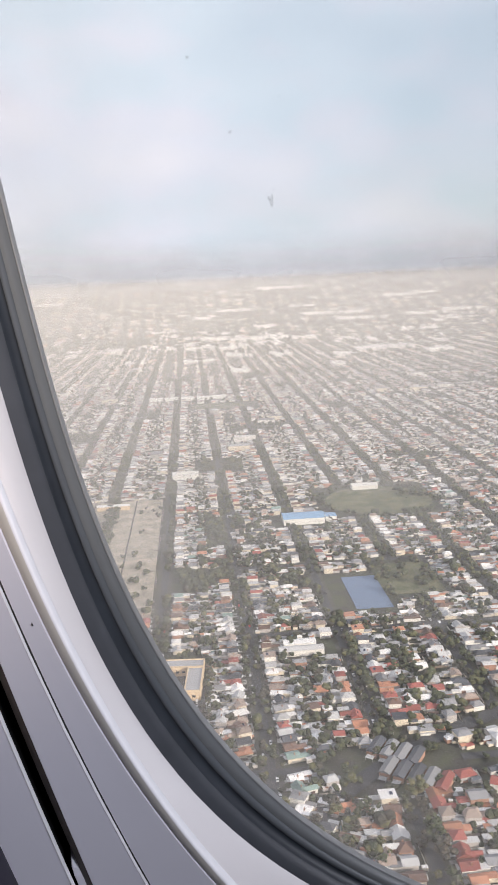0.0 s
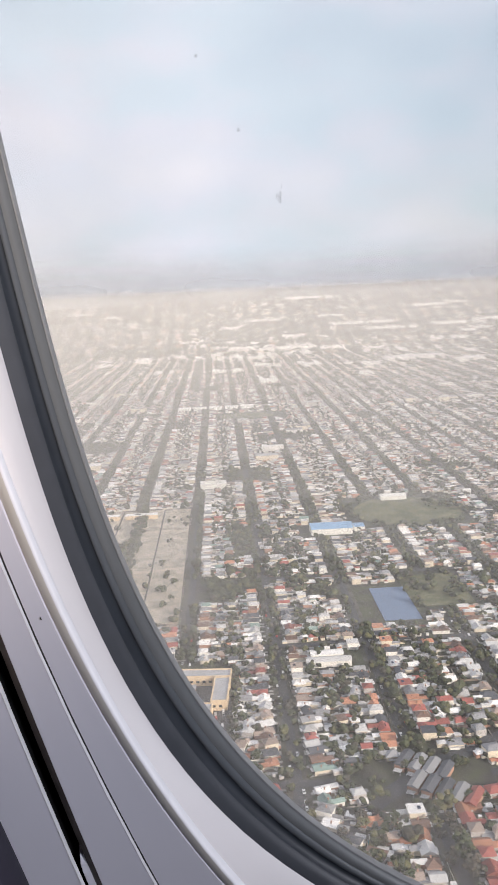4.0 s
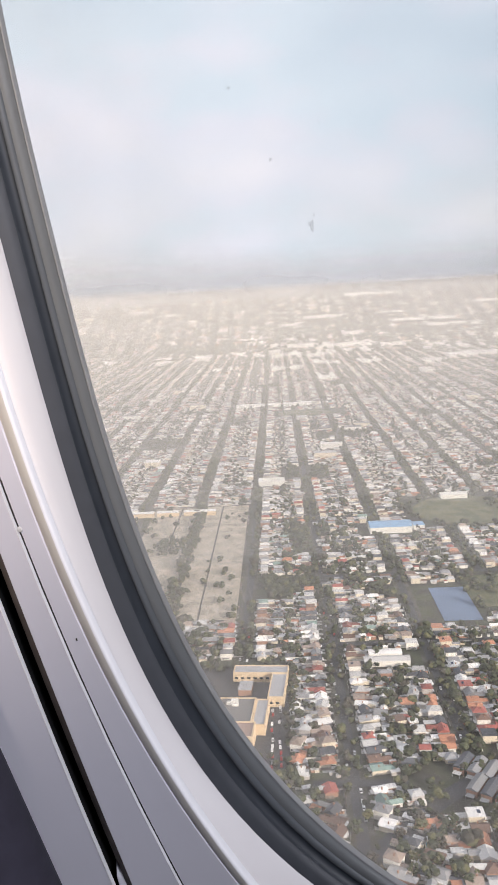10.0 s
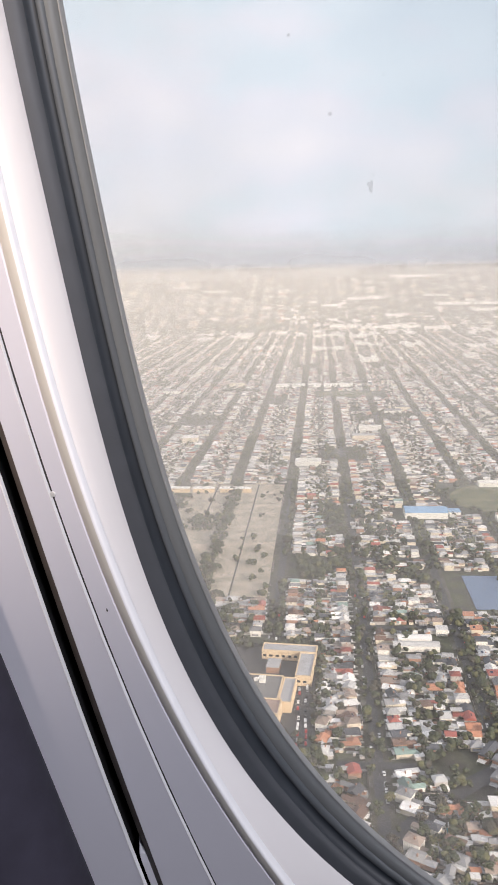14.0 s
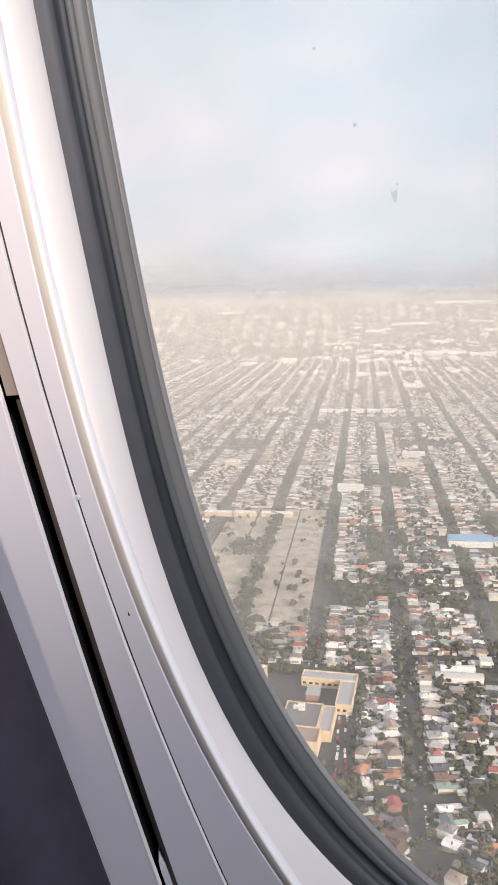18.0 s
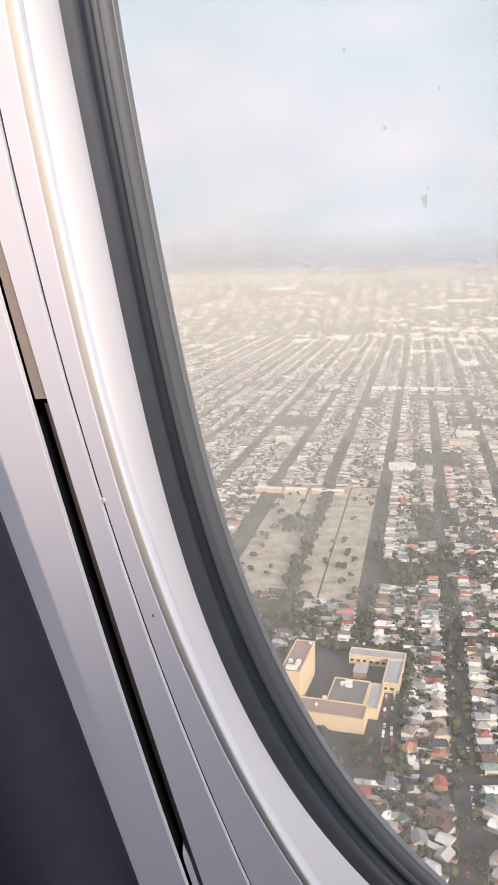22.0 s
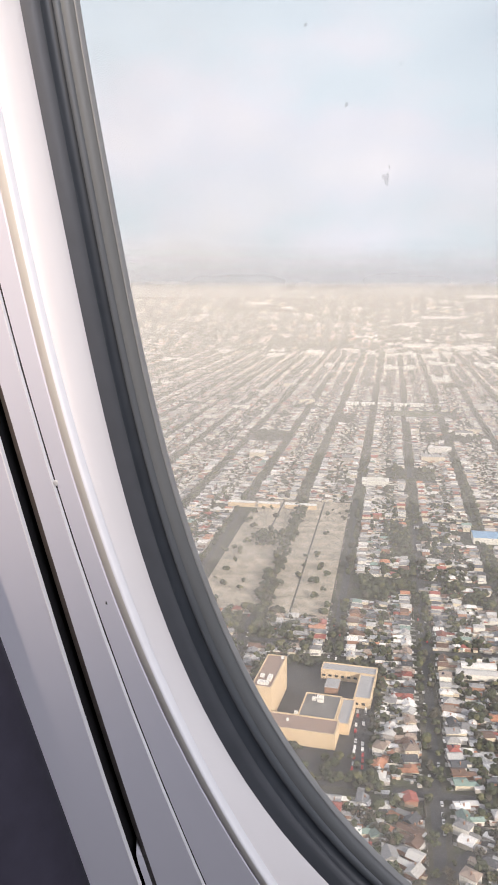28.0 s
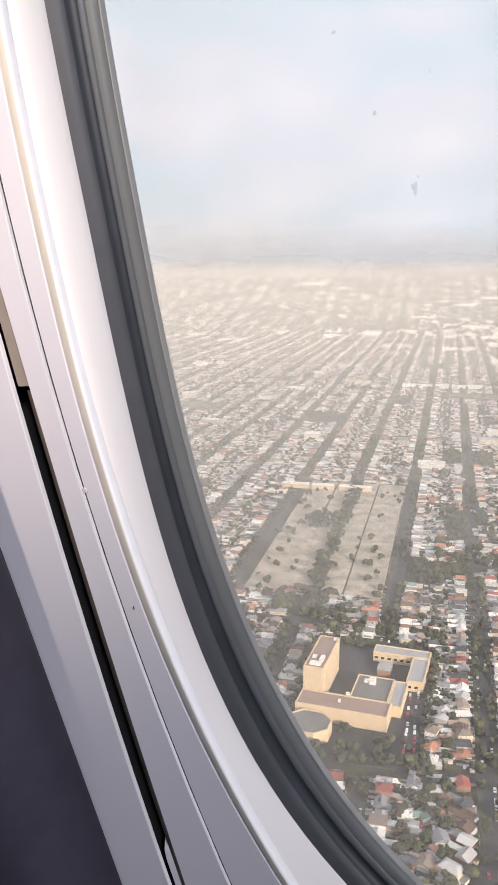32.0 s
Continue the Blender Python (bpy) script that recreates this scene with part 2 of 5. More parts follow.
M_SPECK.node_tree.nodes["Principled BSDF"].inputs["Alpha"].default_value = 0.19
M_STEEL = material("screw_steel", (0.72, 0.71, 0.70), 0.35, 0.2, 0.1, 200.0)
M_SKIN = material("fuselage_paint", (0.75, 0.75, 0.76), 0.35, 0, 0.03, 3.0)

M_PANE = bpy.data.materials.new("acrylic_pane")
M_PANE.use_nodes = True
_n, _l = M_PANE.node_tree.nodes, M_PANE.node_tree.links
_n.clear()
_out, _tr, _gl, _df, _m1, _m2 = (_n.new(k) for k in ("ShaderNodeOutputMaterial", "ShaderNodeBsdfTransparent", "ShaderNodeBsdfGlossy", "ShaderNodeBsdfTranslucent", "ShaderNodeMixShader", "ShaderNodeMixShader"))
_gl.inputs["Roughness"].default_value = 0.03
_m1.inputs["Fac"].default_value, _m2.inputs["Fac"].default_value = 0.012, 0.02
_df.inputs["Color"].default_value = (0.9, 0.82, 0.74, 1)
_l.new(_tr.outputs[0], _m1.inputs[1]), _l.new(_df.outputs[0], _m1.inputs[2])
_l.new(_m1.outputs[0], _m2.inputs[1]), _l.new(_gl.outputs[0], _m2.inputs[2])
_l.new(_m2.outputs[0], _out.inputs["Surface"])
# a warm translucent film that thickens towards the seal
_co, _sep, _sum, _mr, _nz, _mm = (_n.new(k) for k in ("ShaderNodeTexCoord", "ShaderNodeSeparateXYZ", "ShaderNodeMath", "ShaderNodeMapRange", "ShaderNodeTexNoise", "ShaderNodeMath"))
_l.new(_co.outputs["Object"], _sep.inputs[0])
_terms = []
for _axis, _a in (("X", 0.1558), ("Y", 0.1819)):
    _d, _ab, _pw = (_n.new("ShaderNodeMath") for _ in range(3))
    _d.operation, _ab.operation, _pw.operation = "DIVIDE", "ABSOLUTE", "POWER"
    _d.inputs[1].default_value, _pw.inputs[1].default_value = _a, 2.82
    _l.new(_sep.outputs[_axis], _d.inputs[0]), _l.new(_d.outputs[0], _ab.inputs[0]), _l.new(_ab.outputs[0], _pw.inputs[0])
    _terms.append(_pw.outputs[0])
_l.new(_terms[0], _sum.inputs[0]), _l.new(_terms[1], _sum.inputs[1])
_mr.inputs["From Min"].default_value, _mr.inputs["From Max"].default_value = 0.5, 1.0
_mr.inputs["To Min"].default_value, _mr.inputs["To Max"].default_value = 0.004, 0.085
_nz.inputs["Scale"].default_value = 60.0
_l.new(_co.outputs["Object"], _nz.inputs["Vector"]), _l.new(_sum.outputs[0], _mr.inputs["Value"])
_mm.operation = "MULTIPLY"
_l.new(_mr.outputs["Result"], _mm.inputs[0]), _l.new(_nz.outputs["Fac"], _mm.inputs[1])
_l.new(_mm.outputs[0], _m1.inputs["Fac"])


def haze_veil(name, thickness, low, top, tint):
    """A mostly clear sheet painted as haze: scatters some light, thins out with height."""
    m = bpy.data.materials.new(name)
    m.use_nodes = True
    n, l = m.node_tree.nodes, m.node_tree.links
    n.clear()
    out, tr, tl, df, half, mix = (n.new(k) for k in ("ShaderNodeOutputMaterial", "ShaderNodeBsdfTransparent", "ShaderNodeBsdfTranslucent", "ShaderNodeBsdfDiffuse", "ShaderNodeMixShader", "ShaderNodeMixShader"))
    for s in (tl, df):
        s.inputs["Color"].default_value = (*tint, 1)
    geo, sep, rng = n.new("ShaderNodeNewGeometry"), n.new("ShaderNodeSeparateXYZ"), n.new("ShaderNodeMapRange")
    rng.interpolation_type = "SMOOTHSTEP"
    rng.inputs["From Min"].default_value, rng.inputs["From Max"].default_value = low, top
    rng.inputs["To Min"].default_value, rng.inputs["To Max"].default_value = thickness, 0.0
    nz, mul = n.new("ShaderNodeTexNoise"), n.new("ShaderNodeMath")
    nz.inputs["Scale"].default_value, nz.inputs["Detail"].default_value = 0.002, 3.0
    mul.operation = "MULTIPLY"
    add = n.new("ShaderNodeMath")
    add.operation = "ADD"
    add.inputs[1].default_value = 0.5
    l.new(geo.outputs["Position"], sep.inputs[0]), l.new(sep.outputs["Z"], rng.inputs["Value"])
    l.new(geo.outputs["Position"], nz.inputs["Vector"]), l.new(nz.outputs["Fac"], add.inputs[0])
    l.new(add.outputs[0], mul.inputs[0]), l.new(rng.outputs["Result"], mul.inputs[1])
    half.inputs["Fac"].default_value = 0.88
    l.new(tl.outputs[0], half.inputs[1]), l.new(df.outputs[0], half.inputs[2])
    l.new(mul.outputs[0], mix.inputs["Fac"]), l.new(tr.outputs[0], mix.inputs[1]), l.new(half.outputs[0], mix.inputs[2])
    l.new(mix.outputs[0], out.inputs["Surface"])
    return m


# ---- small helpers ----
def mesh_of(name, verts, faces, mat, smooth=False):
    me = bpy.data.meshes.new(name)
    me.from_pydata([tuple(v) for v in verts], [], [tuple(f) for f in faces])
    if mat:
        me.materials.append(mat)
    if smooth:
        for p in me.polygons:
            p.use_smooth = True
    return me


def part(name, me, parent, label="", m=None):
    ob = new(name, me)
    ob.parent = parent
    if m is not None:
        ob.matrix_basis = m
    return tagged(ob, label)


def thing(name, m, label, category, group="", kind=""):
    return tagged(placed(new(name), m), label, category, group, kind)


def placed(ob, m):
    ob.matrix_basis = m
    return ob


def box(x0, x1, y0, y1, z0, z1):
    v = [(x, y, z) for z in (z0, z1) for y in (y0, y1) for x in (x0, x1)]
    return v, [(0, 2, 3, 1), (4, 5, 7, 6), (0, 1, 5, 4), (2, 6, 7, 3), (0, 4, 6, 2), (1, 3, 7, 5)]


def join(*pieces):
    verts, faces = [], []
    for v, f in pieces:
        k = len(verts)
        verts += list(v)
        faces += [tuple(i + k for i in g) for g in f]
    return verts, faces


def rounded(x0, x1, y0, y1, z0, z1, r=0.004, seg=2):
    bm = bmesh.new()
    v, f = box(x0, x1, y0, y1, z0, z1)
    vs = [bm.verts.new(p) for p in v]
    for g in f:
        bm.faces.new([vs[i] for i in g])
    bmesh.ops.bevel(bm, geom=bm.edges[:], offset=r, segments=seg, affect="EDGES", profile=0.5)
    me = bpy.data.meshes.new("rounded")
    bm.to_mesh(me)
    bm.free()
    return me


# ---- the cabin window ----
WIN = Matrix(((0.90243, -0.14364, -0.40618, 0.11949), (-0.42016, -0.08488, -0.90347, 0.09682), (0.0953, 0.98598, -0.13695, EYE + 0.02917), (0, 0, 0, 1)))
WIN = Matrix.LocRotScale(WIN.translation, WIN.to_quaternion(), None)   # x aft, y up, z into the cabin
GLASS, SEALED, LIP = (0.1558, 0.1819, 2.82), (0.1633, 0.1845, 3.10), (0.1670, 0.2253, 2.34)
AROUND = 192


def oval(a, b, e, th):
    c, s = math.cos(th), math.sin(th)
    r = (abs(c / a) ** e + abs(s / b) ** e) ** (-1 / e)
    return r * c, r * s


def between(p, q, s):
    return tuple(u + (v - u) * s for u, v in zip(p, q))


def loft(steps, mat, name):
    """A closed ring through ovals: steps of (a, b, e, z)."""
    v, f = [], []
    for a, b, e, z in steps:
        v += [(*oval(a, b, e, 2 * math.pi * i / AROUND), z) for i in range(AROUND)]
    for k in range(len(steps) - 1):
        for i in range(AROUND):
            j = (i + 1) % AROUND
            f.append((k * AROUND + i, (k + 1) * AROUND + i, (k + 1) * AROUND + j, k * AROUND + j))
    return mesh_of(name, v, f, mat, True)


def groove_x(y):
    return 0.8089 * y * y - 0.0140 * y - 0.1750


def slot_right(y):
    return 0.2117 * y * y - 0.0583 * y - 0.1827


def slot_left(y):
    return 0.3046 * y * y - 0.0357 * y - 0.1862


window = thing("cabin_window", WIN, "oval aircraft window with a white reveal and dark rubber seal", "window", kind="structure")
pane_v = [(*oval(0.158, 0.184, 2.82, 2 * math.pi * i / AROUND), z) for z in (-0.001, -0.005) for i in range(AROUND)]
pane_f = [tuple(range(AROUND)), tuple(range(2 * AROUND - 1, AROUND - 1, -1))]
pane_f += [(i, AROUND + i, AROUND + (i + 1) % AROUND, (i + 1) % AROUND) for i in range(AROUND)]
pane = part("pane", mesh_of("pane", pane_v, pane_f, M_PANE), window, "clear inner acrylic pane")
pane.visible_shadow = False
outer = part("outer_pane", mesh_of("outer_pane", [(x * 1.35, y * 1.3, z - 0.0205) for x, y, z in pane_v], pane_f, M_PANE), window, "clear outer pane with dirt specks")
outer.visible_shadow = False
RISE = 0.0062                                 # the seal climbs this far from the glass to the reveal


def seal(name, steps, mat, label):
    """A ring of the seal: steps of (share of the way from the glass to the reveal, height over the slope)."""
    part(name, loft([(*between(GLASS, SEALED, u), RISE * u + z) for u, z in steps], mat, name), window, label)


seal("rim", ((-0.001, -0.001), (0.0, 0.0003), (0.015, 0.0006), (0.035, 0.0003)), M_RIM, "thin pale rim round the glass")
seal("seal_ring", ((0.03, 0.0), (0.08, 0.0005), (0.15, 0.0007), (0.21, 0.0006), (0.27, 0.0003)), M_SEAL, "soft grey rubber seal")
seal("fold_ring", ((0.26, 0.0), (0.29, 0.0004), (0.34, 0.0005), (0.39, 0.0003), (0.44, -0.0002)), M_SEAL_OUT, "darker outer band of the seal")
seal("gasket", ((0.43, -0.0002), (0.47, -0.0008), (0.56, -0.0011), (0.64, -0.0007), (0.67, -0.0001)), M_DARK, "black rubber gasket")
seal("backing_ring", ((0.66, -0.0002), (0.69, 0.0002), (0.80, 0.0003), (0.92, 0.0001), (1.0, -0.0001)), M_BACKING, "dark grey backing ring")
part("reveal", loft([(*between(SEALED, LIP, u), z) for u, z in ((0.0, 0.0054), (0.0, 0.0064), (0.06, 0.0078), (0.15, 0.0093), (0.28, 0.0108), (0.45, 0.0120), (0.7, 0.0128), (0.985, 0.0131))], M_REVEAL, "reveal"), window, "glossy white moulded reveal")
grow = lambda o, d: (o[0] + d, o[1] + d, o[2])
part("lip_line", loft([(*grow(LIP, -0.0006), 0.0127), (*grow(LIP, -0.0008), 0.0145), (*grow(LIP, -0.0006), 0.0150), (*grow(LIP, -0.0002), 0.0150)], M_LIT_EDGE, "lip_line"), window, "thin line painted as the highlight on the reveal's edge")
part("lip_bead", loft([(*grow(LIP, -0.0003), 0.0150), (*grow(LIP, 0.0003), 0.01492), (*grow(LIP, 0.0012), 0.0146), (*grow(LIP, 0.0020), 0.0142), (*grow(LIP, 0.0028), 0.0137)], M_BEAD, "lip_bead"), window, "sloping flank of the edge bead, tinted cream for the glow along it")


def speck(x, y, r, stretch=1.0, seed=0, z0=-0.0215):
    rng = random.Random(seed)
    k = 11
    v = [(x, y, z0 + 0.0003)]
    for i in range(k):
        th, q = 2 * math.pi * i / k, r * rng.uniform(0.6, 1.15)
        v.append((x + q * math.cos(th), y + q * stretch * math.sin(th), z0))
    return mesh_of("speck", v, [(0, i + 1, (i + 1) % k + 1) for i in range(k)], M_SPECK, True)


for i, (x, y, r, s) in enumerate([(-0.1210, 0.0231, 0.00042, 0.9), (-0.1148, 0.0081, 0.00042, 1.2), (-0.1086, -0.0066, 0.00040, 2.4), (-0.1090, -0.0057, 0.00044, 1.2), (-0.1083, -0.0055, 0.00036, 2.2), (-0.1078, -0.0041, 0.00022, 1.5),
                                  (-0.1531, -0.0013, 0.00026, 0.8), (-0.1326, 0.0009, 0.00022, 1.0), (-0.1632, 0.0346, 0.00024, 1.0), (-0.1320, 0.0318, 0.00018, 1.0),
                                  (-0.1118, 0.0072, 0.00022, 1.0), (-0.1040, 0.0130, 0.00024, 1.4)]):
    part("speck", speck(x, y, r, s, i), outer, "dark speck of dirt")

# ---- the sidewall round the window ----
sidewall = thing("wall_sidewall", WIN, "light grey moulded aircraft sidewall in seamed panels", "wall", kind="structure")
PANEL_Z, X_AFT, Y_LOW, Y_HIGH = 0.0138, 0.62, -0.62, 0.52


def outward(th):
    """The panel's edge on a ray from the window's centre."""
    lo, hi = 0.05, 1.2
    for _ in range(30):
        r = 0.5 * (lo + hi)
        x, y = r * math.cos(th), r * math.sin(th)
        inside = x < X_AFT and Y_LOW < y < Y_HIGH and (x > 0 or x > groove_x(max(-0.2, min(0.2, y))) - max(0, abs(y) - 0.2) * 0.1)
        lo, hi = (r, hi) if inside else (lo, r)
    return lo * math.cos(th), lo * math.sin(th)


v, f, RINGS = [], [], 8
for i in range(AROUND):
    th = 2 * math.pi * i / AROUND
    a, b = oval(*grow(LIP, 0.0025), th), outward(th)
    if math.hypot(*a) > math.hypot(*b) - 0.0005:
        a = tuple(c * 0.985 for c in b)
    room = math.hypot(b[0] - a[0], b[1] - a[1])
    edge = min(0.0007, room * 0.45) / room
    for k in range(RINGS):
        s = 0.0 if k == 0 else edge + (1 - edge) * ((k - 1) / (RINGS - 2)) ** 1.5
        v.append((a[0] + (b[0] - a[0]) * s, a[1] + (b[1] - a[1]) * s, PANEL_Z - (0.0004 if k == 0 else 0.0)))
    v.append((b[0], b[1], PANEL_Z - 0.004))
    k = RINGS + 1
f = [(i * k + j, i * k + j + 1, ((i + 1) % AROUND) * k + j + 1, ((i + 1) % AROUND) * k + j) for i in range(AROUND) for j in range(k - 1)]
part("panel", mesh_of("inner_panel", v, f, M_PANEL), sidewall, "light grey inner panel")


def strip(left, right, y0, y1, z, mat, name, steps=60, lip=0.003, sink=0.0):
    """A plate between two lines that run up the wall, with its edges turned down."""
    v, f = [], []
    for i in range(steps + 1):
        y = y0 + (y1 - y0) * i / steps
        yc = max(-0.2, min(0.2, y))
        drift = -max(0, abs(y) - 0.2) * 0.1
        a, b = left(yc) + drift, right(yc) + drift
        bev = min(0.0003, (b - a) * 0.2)
        h = z - sink * max(0.0, 1 - (y1 - y) / 0.007)
        v += [(a, y, h - lip), (a, y, h - bev), (a + bev, y, h), (b - bev, y, h), (b, y, h - bev), (b, y, h - lip)]
        if i:
            k = 6 * (i - 1)
            f += [(k + j, k + j + 1, k + j + 7, k + j + 6) for j in range(5)]
    return mesh_of(name, v, f, mat)


part("panel", strip(slot_right, lambda y: groove_x(y) - 0.00085, Y_LOW, Y_HIGH, PANEL_Z + 0.0002, M_PANEL, "middle_panel"), sidewall, "narrow light grey middle panel")
part("seam", strip(lambda y: groove_x(y) - 0.002, lambda y: groove_x(y) + 0.0012, Y_LOW, Y_HIGH, PANEL_Z - 0.0004, M_SEAM, "seam"), sidewall, "dark grey seam gasket")
part("panel", strip(lambda y: -0.75 + 0 * y, slot_left, Y_LOW, Y_HIGH, PANEL_Z + 0.0004, M_PANEL, "outer_panel", 60, 0.0007), sidewall, "light grey outer panel")
part("slot", strip(lambda y: slot_left(y) - 0.04, lambda y: slot_right(y) + 0.003, Y_LOW, Y_HIGH, PANEL_Z - 0.007, M_SLOT, "slot"), sidewall, "slot between panels, its floor coloured black for the shade inside")
part("edge_trim", strip(lambda y: slot_left(y) - 0.00022, lambda y: slot_left(y) + 0.0001, Y_LOW, Y_HIGH, PANEL_Z + 0.0007, M_LIT_EDGE, "edge_trim", 60, 0.001), sidewall, "thin strip painted paler as the outer panel's lit edge")
part("edge_trim", strip(lambda y: groove_x(y) - 0.00095, lambda y: groove_x(y) - 0.0008, Y_LOW, Y_HIGH, PANEL_Z + 0.0004, M_LIT_EDGE, "edge_trim", 60, 0.001), sidewall, "thin strip painted paler as the lit edge along the seam")
wall_v, wall_f = [], []
for i in range(61):
    y = Y_LOW + (-0.0335 - Y_LOW) * i / 60
    yc = max(-0.2, y)
    a, b = slot_left(yc) - max(0, -0.2 - y) * 0.1, slot_right(yc) - max(0, -0.2 - y) * 0.1
    wall_v += [(b, y, PANEL_Z - 0.0003), (b - (b - a) * 0.5, y, PANEL_Z - 0.0012), (b - (b - a) * 0.55, y, PANEL_Z - 0.006)]
    if i:
        k = 3 * i
        wall_f += [(k - 3, k, k + 1, k - 2), (k - 2, k + 1, k + 2, k - 1)]
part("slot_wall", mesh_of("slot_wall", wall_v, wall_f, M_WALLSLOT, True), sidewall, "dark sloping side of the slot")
part("slot_cover", strip(slot_left, slot_right, Y_LOW, -0.1418, PANEL_Z - 0.0012, M_PANEL, "slot_cover", 220, 0.001, 0.0045), sidewall, "shallow grey channel below the slot")
part("slot_track", strip(slot_left, slot_right, -0.0325, Y_HIGH, PANEL_Z - 0.0009, M_TRACK, "slot_track"), sidewall, "brown strip in the slot")
bm = bmesh.new()
bmesh.ops.create_uvsphere(bm, u_segments=14, v_segments=8, radius=0.00065)
bmesh.ops.scale(bm, vec=(1, 1, 0.4), verts=bm.verts)
for q in bm.verts:
    if abs(q.co.x) < 0.0003 and q.co.z > 0:
        q.co.z *= 0.6
screw_me = bpy.data.meshes.new("screw")
bm.to_mesh(screw_me)
bm.free()
screw_me.materials.append(M_STEEL)
part("screw", screw_me, sidewall, "small steel screw head", pose(-0.1718, -0.0545, PANEL_Z + 0.0002))
mark = speck(-0.1656, -0.0808, 0.00026, 1.8, 31, 0.0)
mark.materials[0] = M_SEAM
part("dent", mark, sidewall, "small dark dent", pose(0, 0, PANEL_Z + 0.0002))

# cabin shell, seat and the added, unseen fill lamps
cabin = thing("cabin_shell", WIN, "plain grey cabin walls closing the space behind", "cabin", kind="structure")
CX0, CX1, CY0, CY1, CZ1 = -0.75, 0.95, Y_LOW, Y_HIGH, 2.6
M_LINING = material("cabin_lining", (0.16, 0.155, 0.19), 0.7, 0, 0.05, 3.0)
for nm, d in (("floor", (CX0, CX1, CY0 - 0.04, CY0, 0, CZ1)), ("ceiling", (CX0, CX1, CY1, CY1 + 0.04, 0, CZ1)), ("front_wall", (CX0 - 0.04, CX0, CY0, CY1, -0.02, CZ1)),
              ("rear_wall", (CX1, CX1 + 0.04, CY0, CY1, -0.02, CZ1)), ("far_wall", (CX0, CX1, CY0, CY1, CZ1, CZ1 + 0.04)), ("aft_panel", (X_AFT - 0.01, CX1, CY0, CY1, 0.0, PANEL_Z - 0.001))):
    part(nm, mesh_of(nm, *box(*d), M_LINING), cabin)
# outer skin with the window's hole
v, f = [], []
for z in (-0.03, -0.006):
    for i in range(AROUND):
        th = 2 * math.pi * i / AROUND
        c, s = math.cos(th), math.sin(th)
        r = min((CX1 if c > 0 else -CX0) / max(abs(c), 1e-6), (CY1 if s > 0 else -CY0) / max(abs(s), 1e-6))
        v += [(*oval(*grow(GLASS, 0.045 if z > -0.02 else 0.12), th), z), (r * c, r * s, z)]
for i in range(AROUND):
    a, b, o = 2 * i, 2 * ((i + 1) % AROUND), 2 * AROUND
    f += [(a, a + 1, b + 1, b), (o + a, o + b, o + b + 1, o + a + 1), (a, b, o + b, o + a)]
part("outer_skin", mesh_of("outer_skin", v, f, M_SKIN), cabin, "white painted outer skin")

scene.cycles.transparent_max_bounces = 28
seat = thing("seat_back", WIN @ pose(-0.1185, -0.62, PANEL_Z, 0, 0, 7.3), "dark navy leather seat back beside the wall", "seat")
me = rounded(-0.42, 0.0, 0.0, 0.78, 0.003, 0.030, 0.0125, 6)
me.materials.append(M_NAVY)
for poly in me.polygons:
    poly.use_smooth = True
part("cushion", me, seat)
me = rounded(-0.44, -0.415, 0.0, 0.74, 0.002, 0.06, 0.006, 2)
me.materials.append(M_SLOT)
part("shell", me, seat)

# unseen lamp and fixture, added to warm and grade the upper panel
lamp_at = Vector((-0.12, 0.33, 0.36))
fixture = thing("fill_lamp", WIN @ pose(*lamp_at), "small white lamp added out of view to light the panel", "lamp")
part("housing", mesh_of("housing", *box(-0.03, 0.03, 0.02, 0.05, -0.03, 0.03), M_REVEAL), fixture)
part("stem", mesh_of("stem", *box(-0.006, 0.006, 0.05, 0.195, -0.006, 0.006), M_STEEL), fixture)
panel_fill = new("panel_fill", bpy.data.lights.new("panel_fill", "SPOT"))
panel_fill.data.shadow_soft_size, panel_fill.data.energy, panel_fill.data.color = 0.015, 13.0, (1.0, 0.82, 0.69)
panel_fill.data.spot_size, panel_fill.data.spot_blend = radians(28), 1.0
# second added spot without a real source: lifts the reveal and lower panel
side_light = new("side_fill", bpy.data.lights.new("side_fill", "SPOT"))
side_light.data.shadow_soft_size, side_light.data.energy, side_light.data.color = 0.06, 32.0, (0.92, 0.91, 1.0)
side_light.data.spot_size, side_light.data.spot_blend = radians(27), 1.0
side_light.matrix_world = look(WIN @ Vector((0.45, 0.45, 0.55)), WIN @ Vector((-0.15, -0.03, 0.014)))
panel_fill.matrix_world = look(WIN @ lamp_at, WIN @ Vector((-0.187, 0.05, 0.014)))

# ---- the ground and the street grid ----
GRID = radians(9.5)                                          # streets run this far to the right of +y
ALONG, ACROSS = Vector((math.sin(GRID), math.cos(GRID))), Vector((math.cos(GRID), -math.sin(GRID)))


def city(p, q):
    return ACROSS.x * p + ALONG.x * q, ACROSS.y * p + ALONG.y * q


def city_of(x, y):
    return ACROSS.x * x + ACROSS.y * y, ALONG.x * x + ALONG.y * y


def height(x, y):
    r = math.hypot(x, y)
    return 0.0 if r < 3800 else (EYE - 12) * (min(r, 4960) - 3800) ** 1.5 / 1160 ** 1.5


def seen(x, y, wide=0.0):
    """Inside the wedge of land that lies before the window."""
    a = math.degrees(math.atan2(x, y))
    return -19 - wide < a < 33 + wide


rings = [0, 60, 150, 250, 350, 500, 700, 950, 1250, 1600, 2000, 2700, 3300, 3800] + [3850 + 60 * i for i in range(20)]
v, f, K = [], [], 144
for r in rings:
    for i in range(K):
        x, y = r * math.sin(2 * math.pi * i / K), r * math.cos(2 * math.pi * i / K)
        v.append((x, y, height(x, y)))
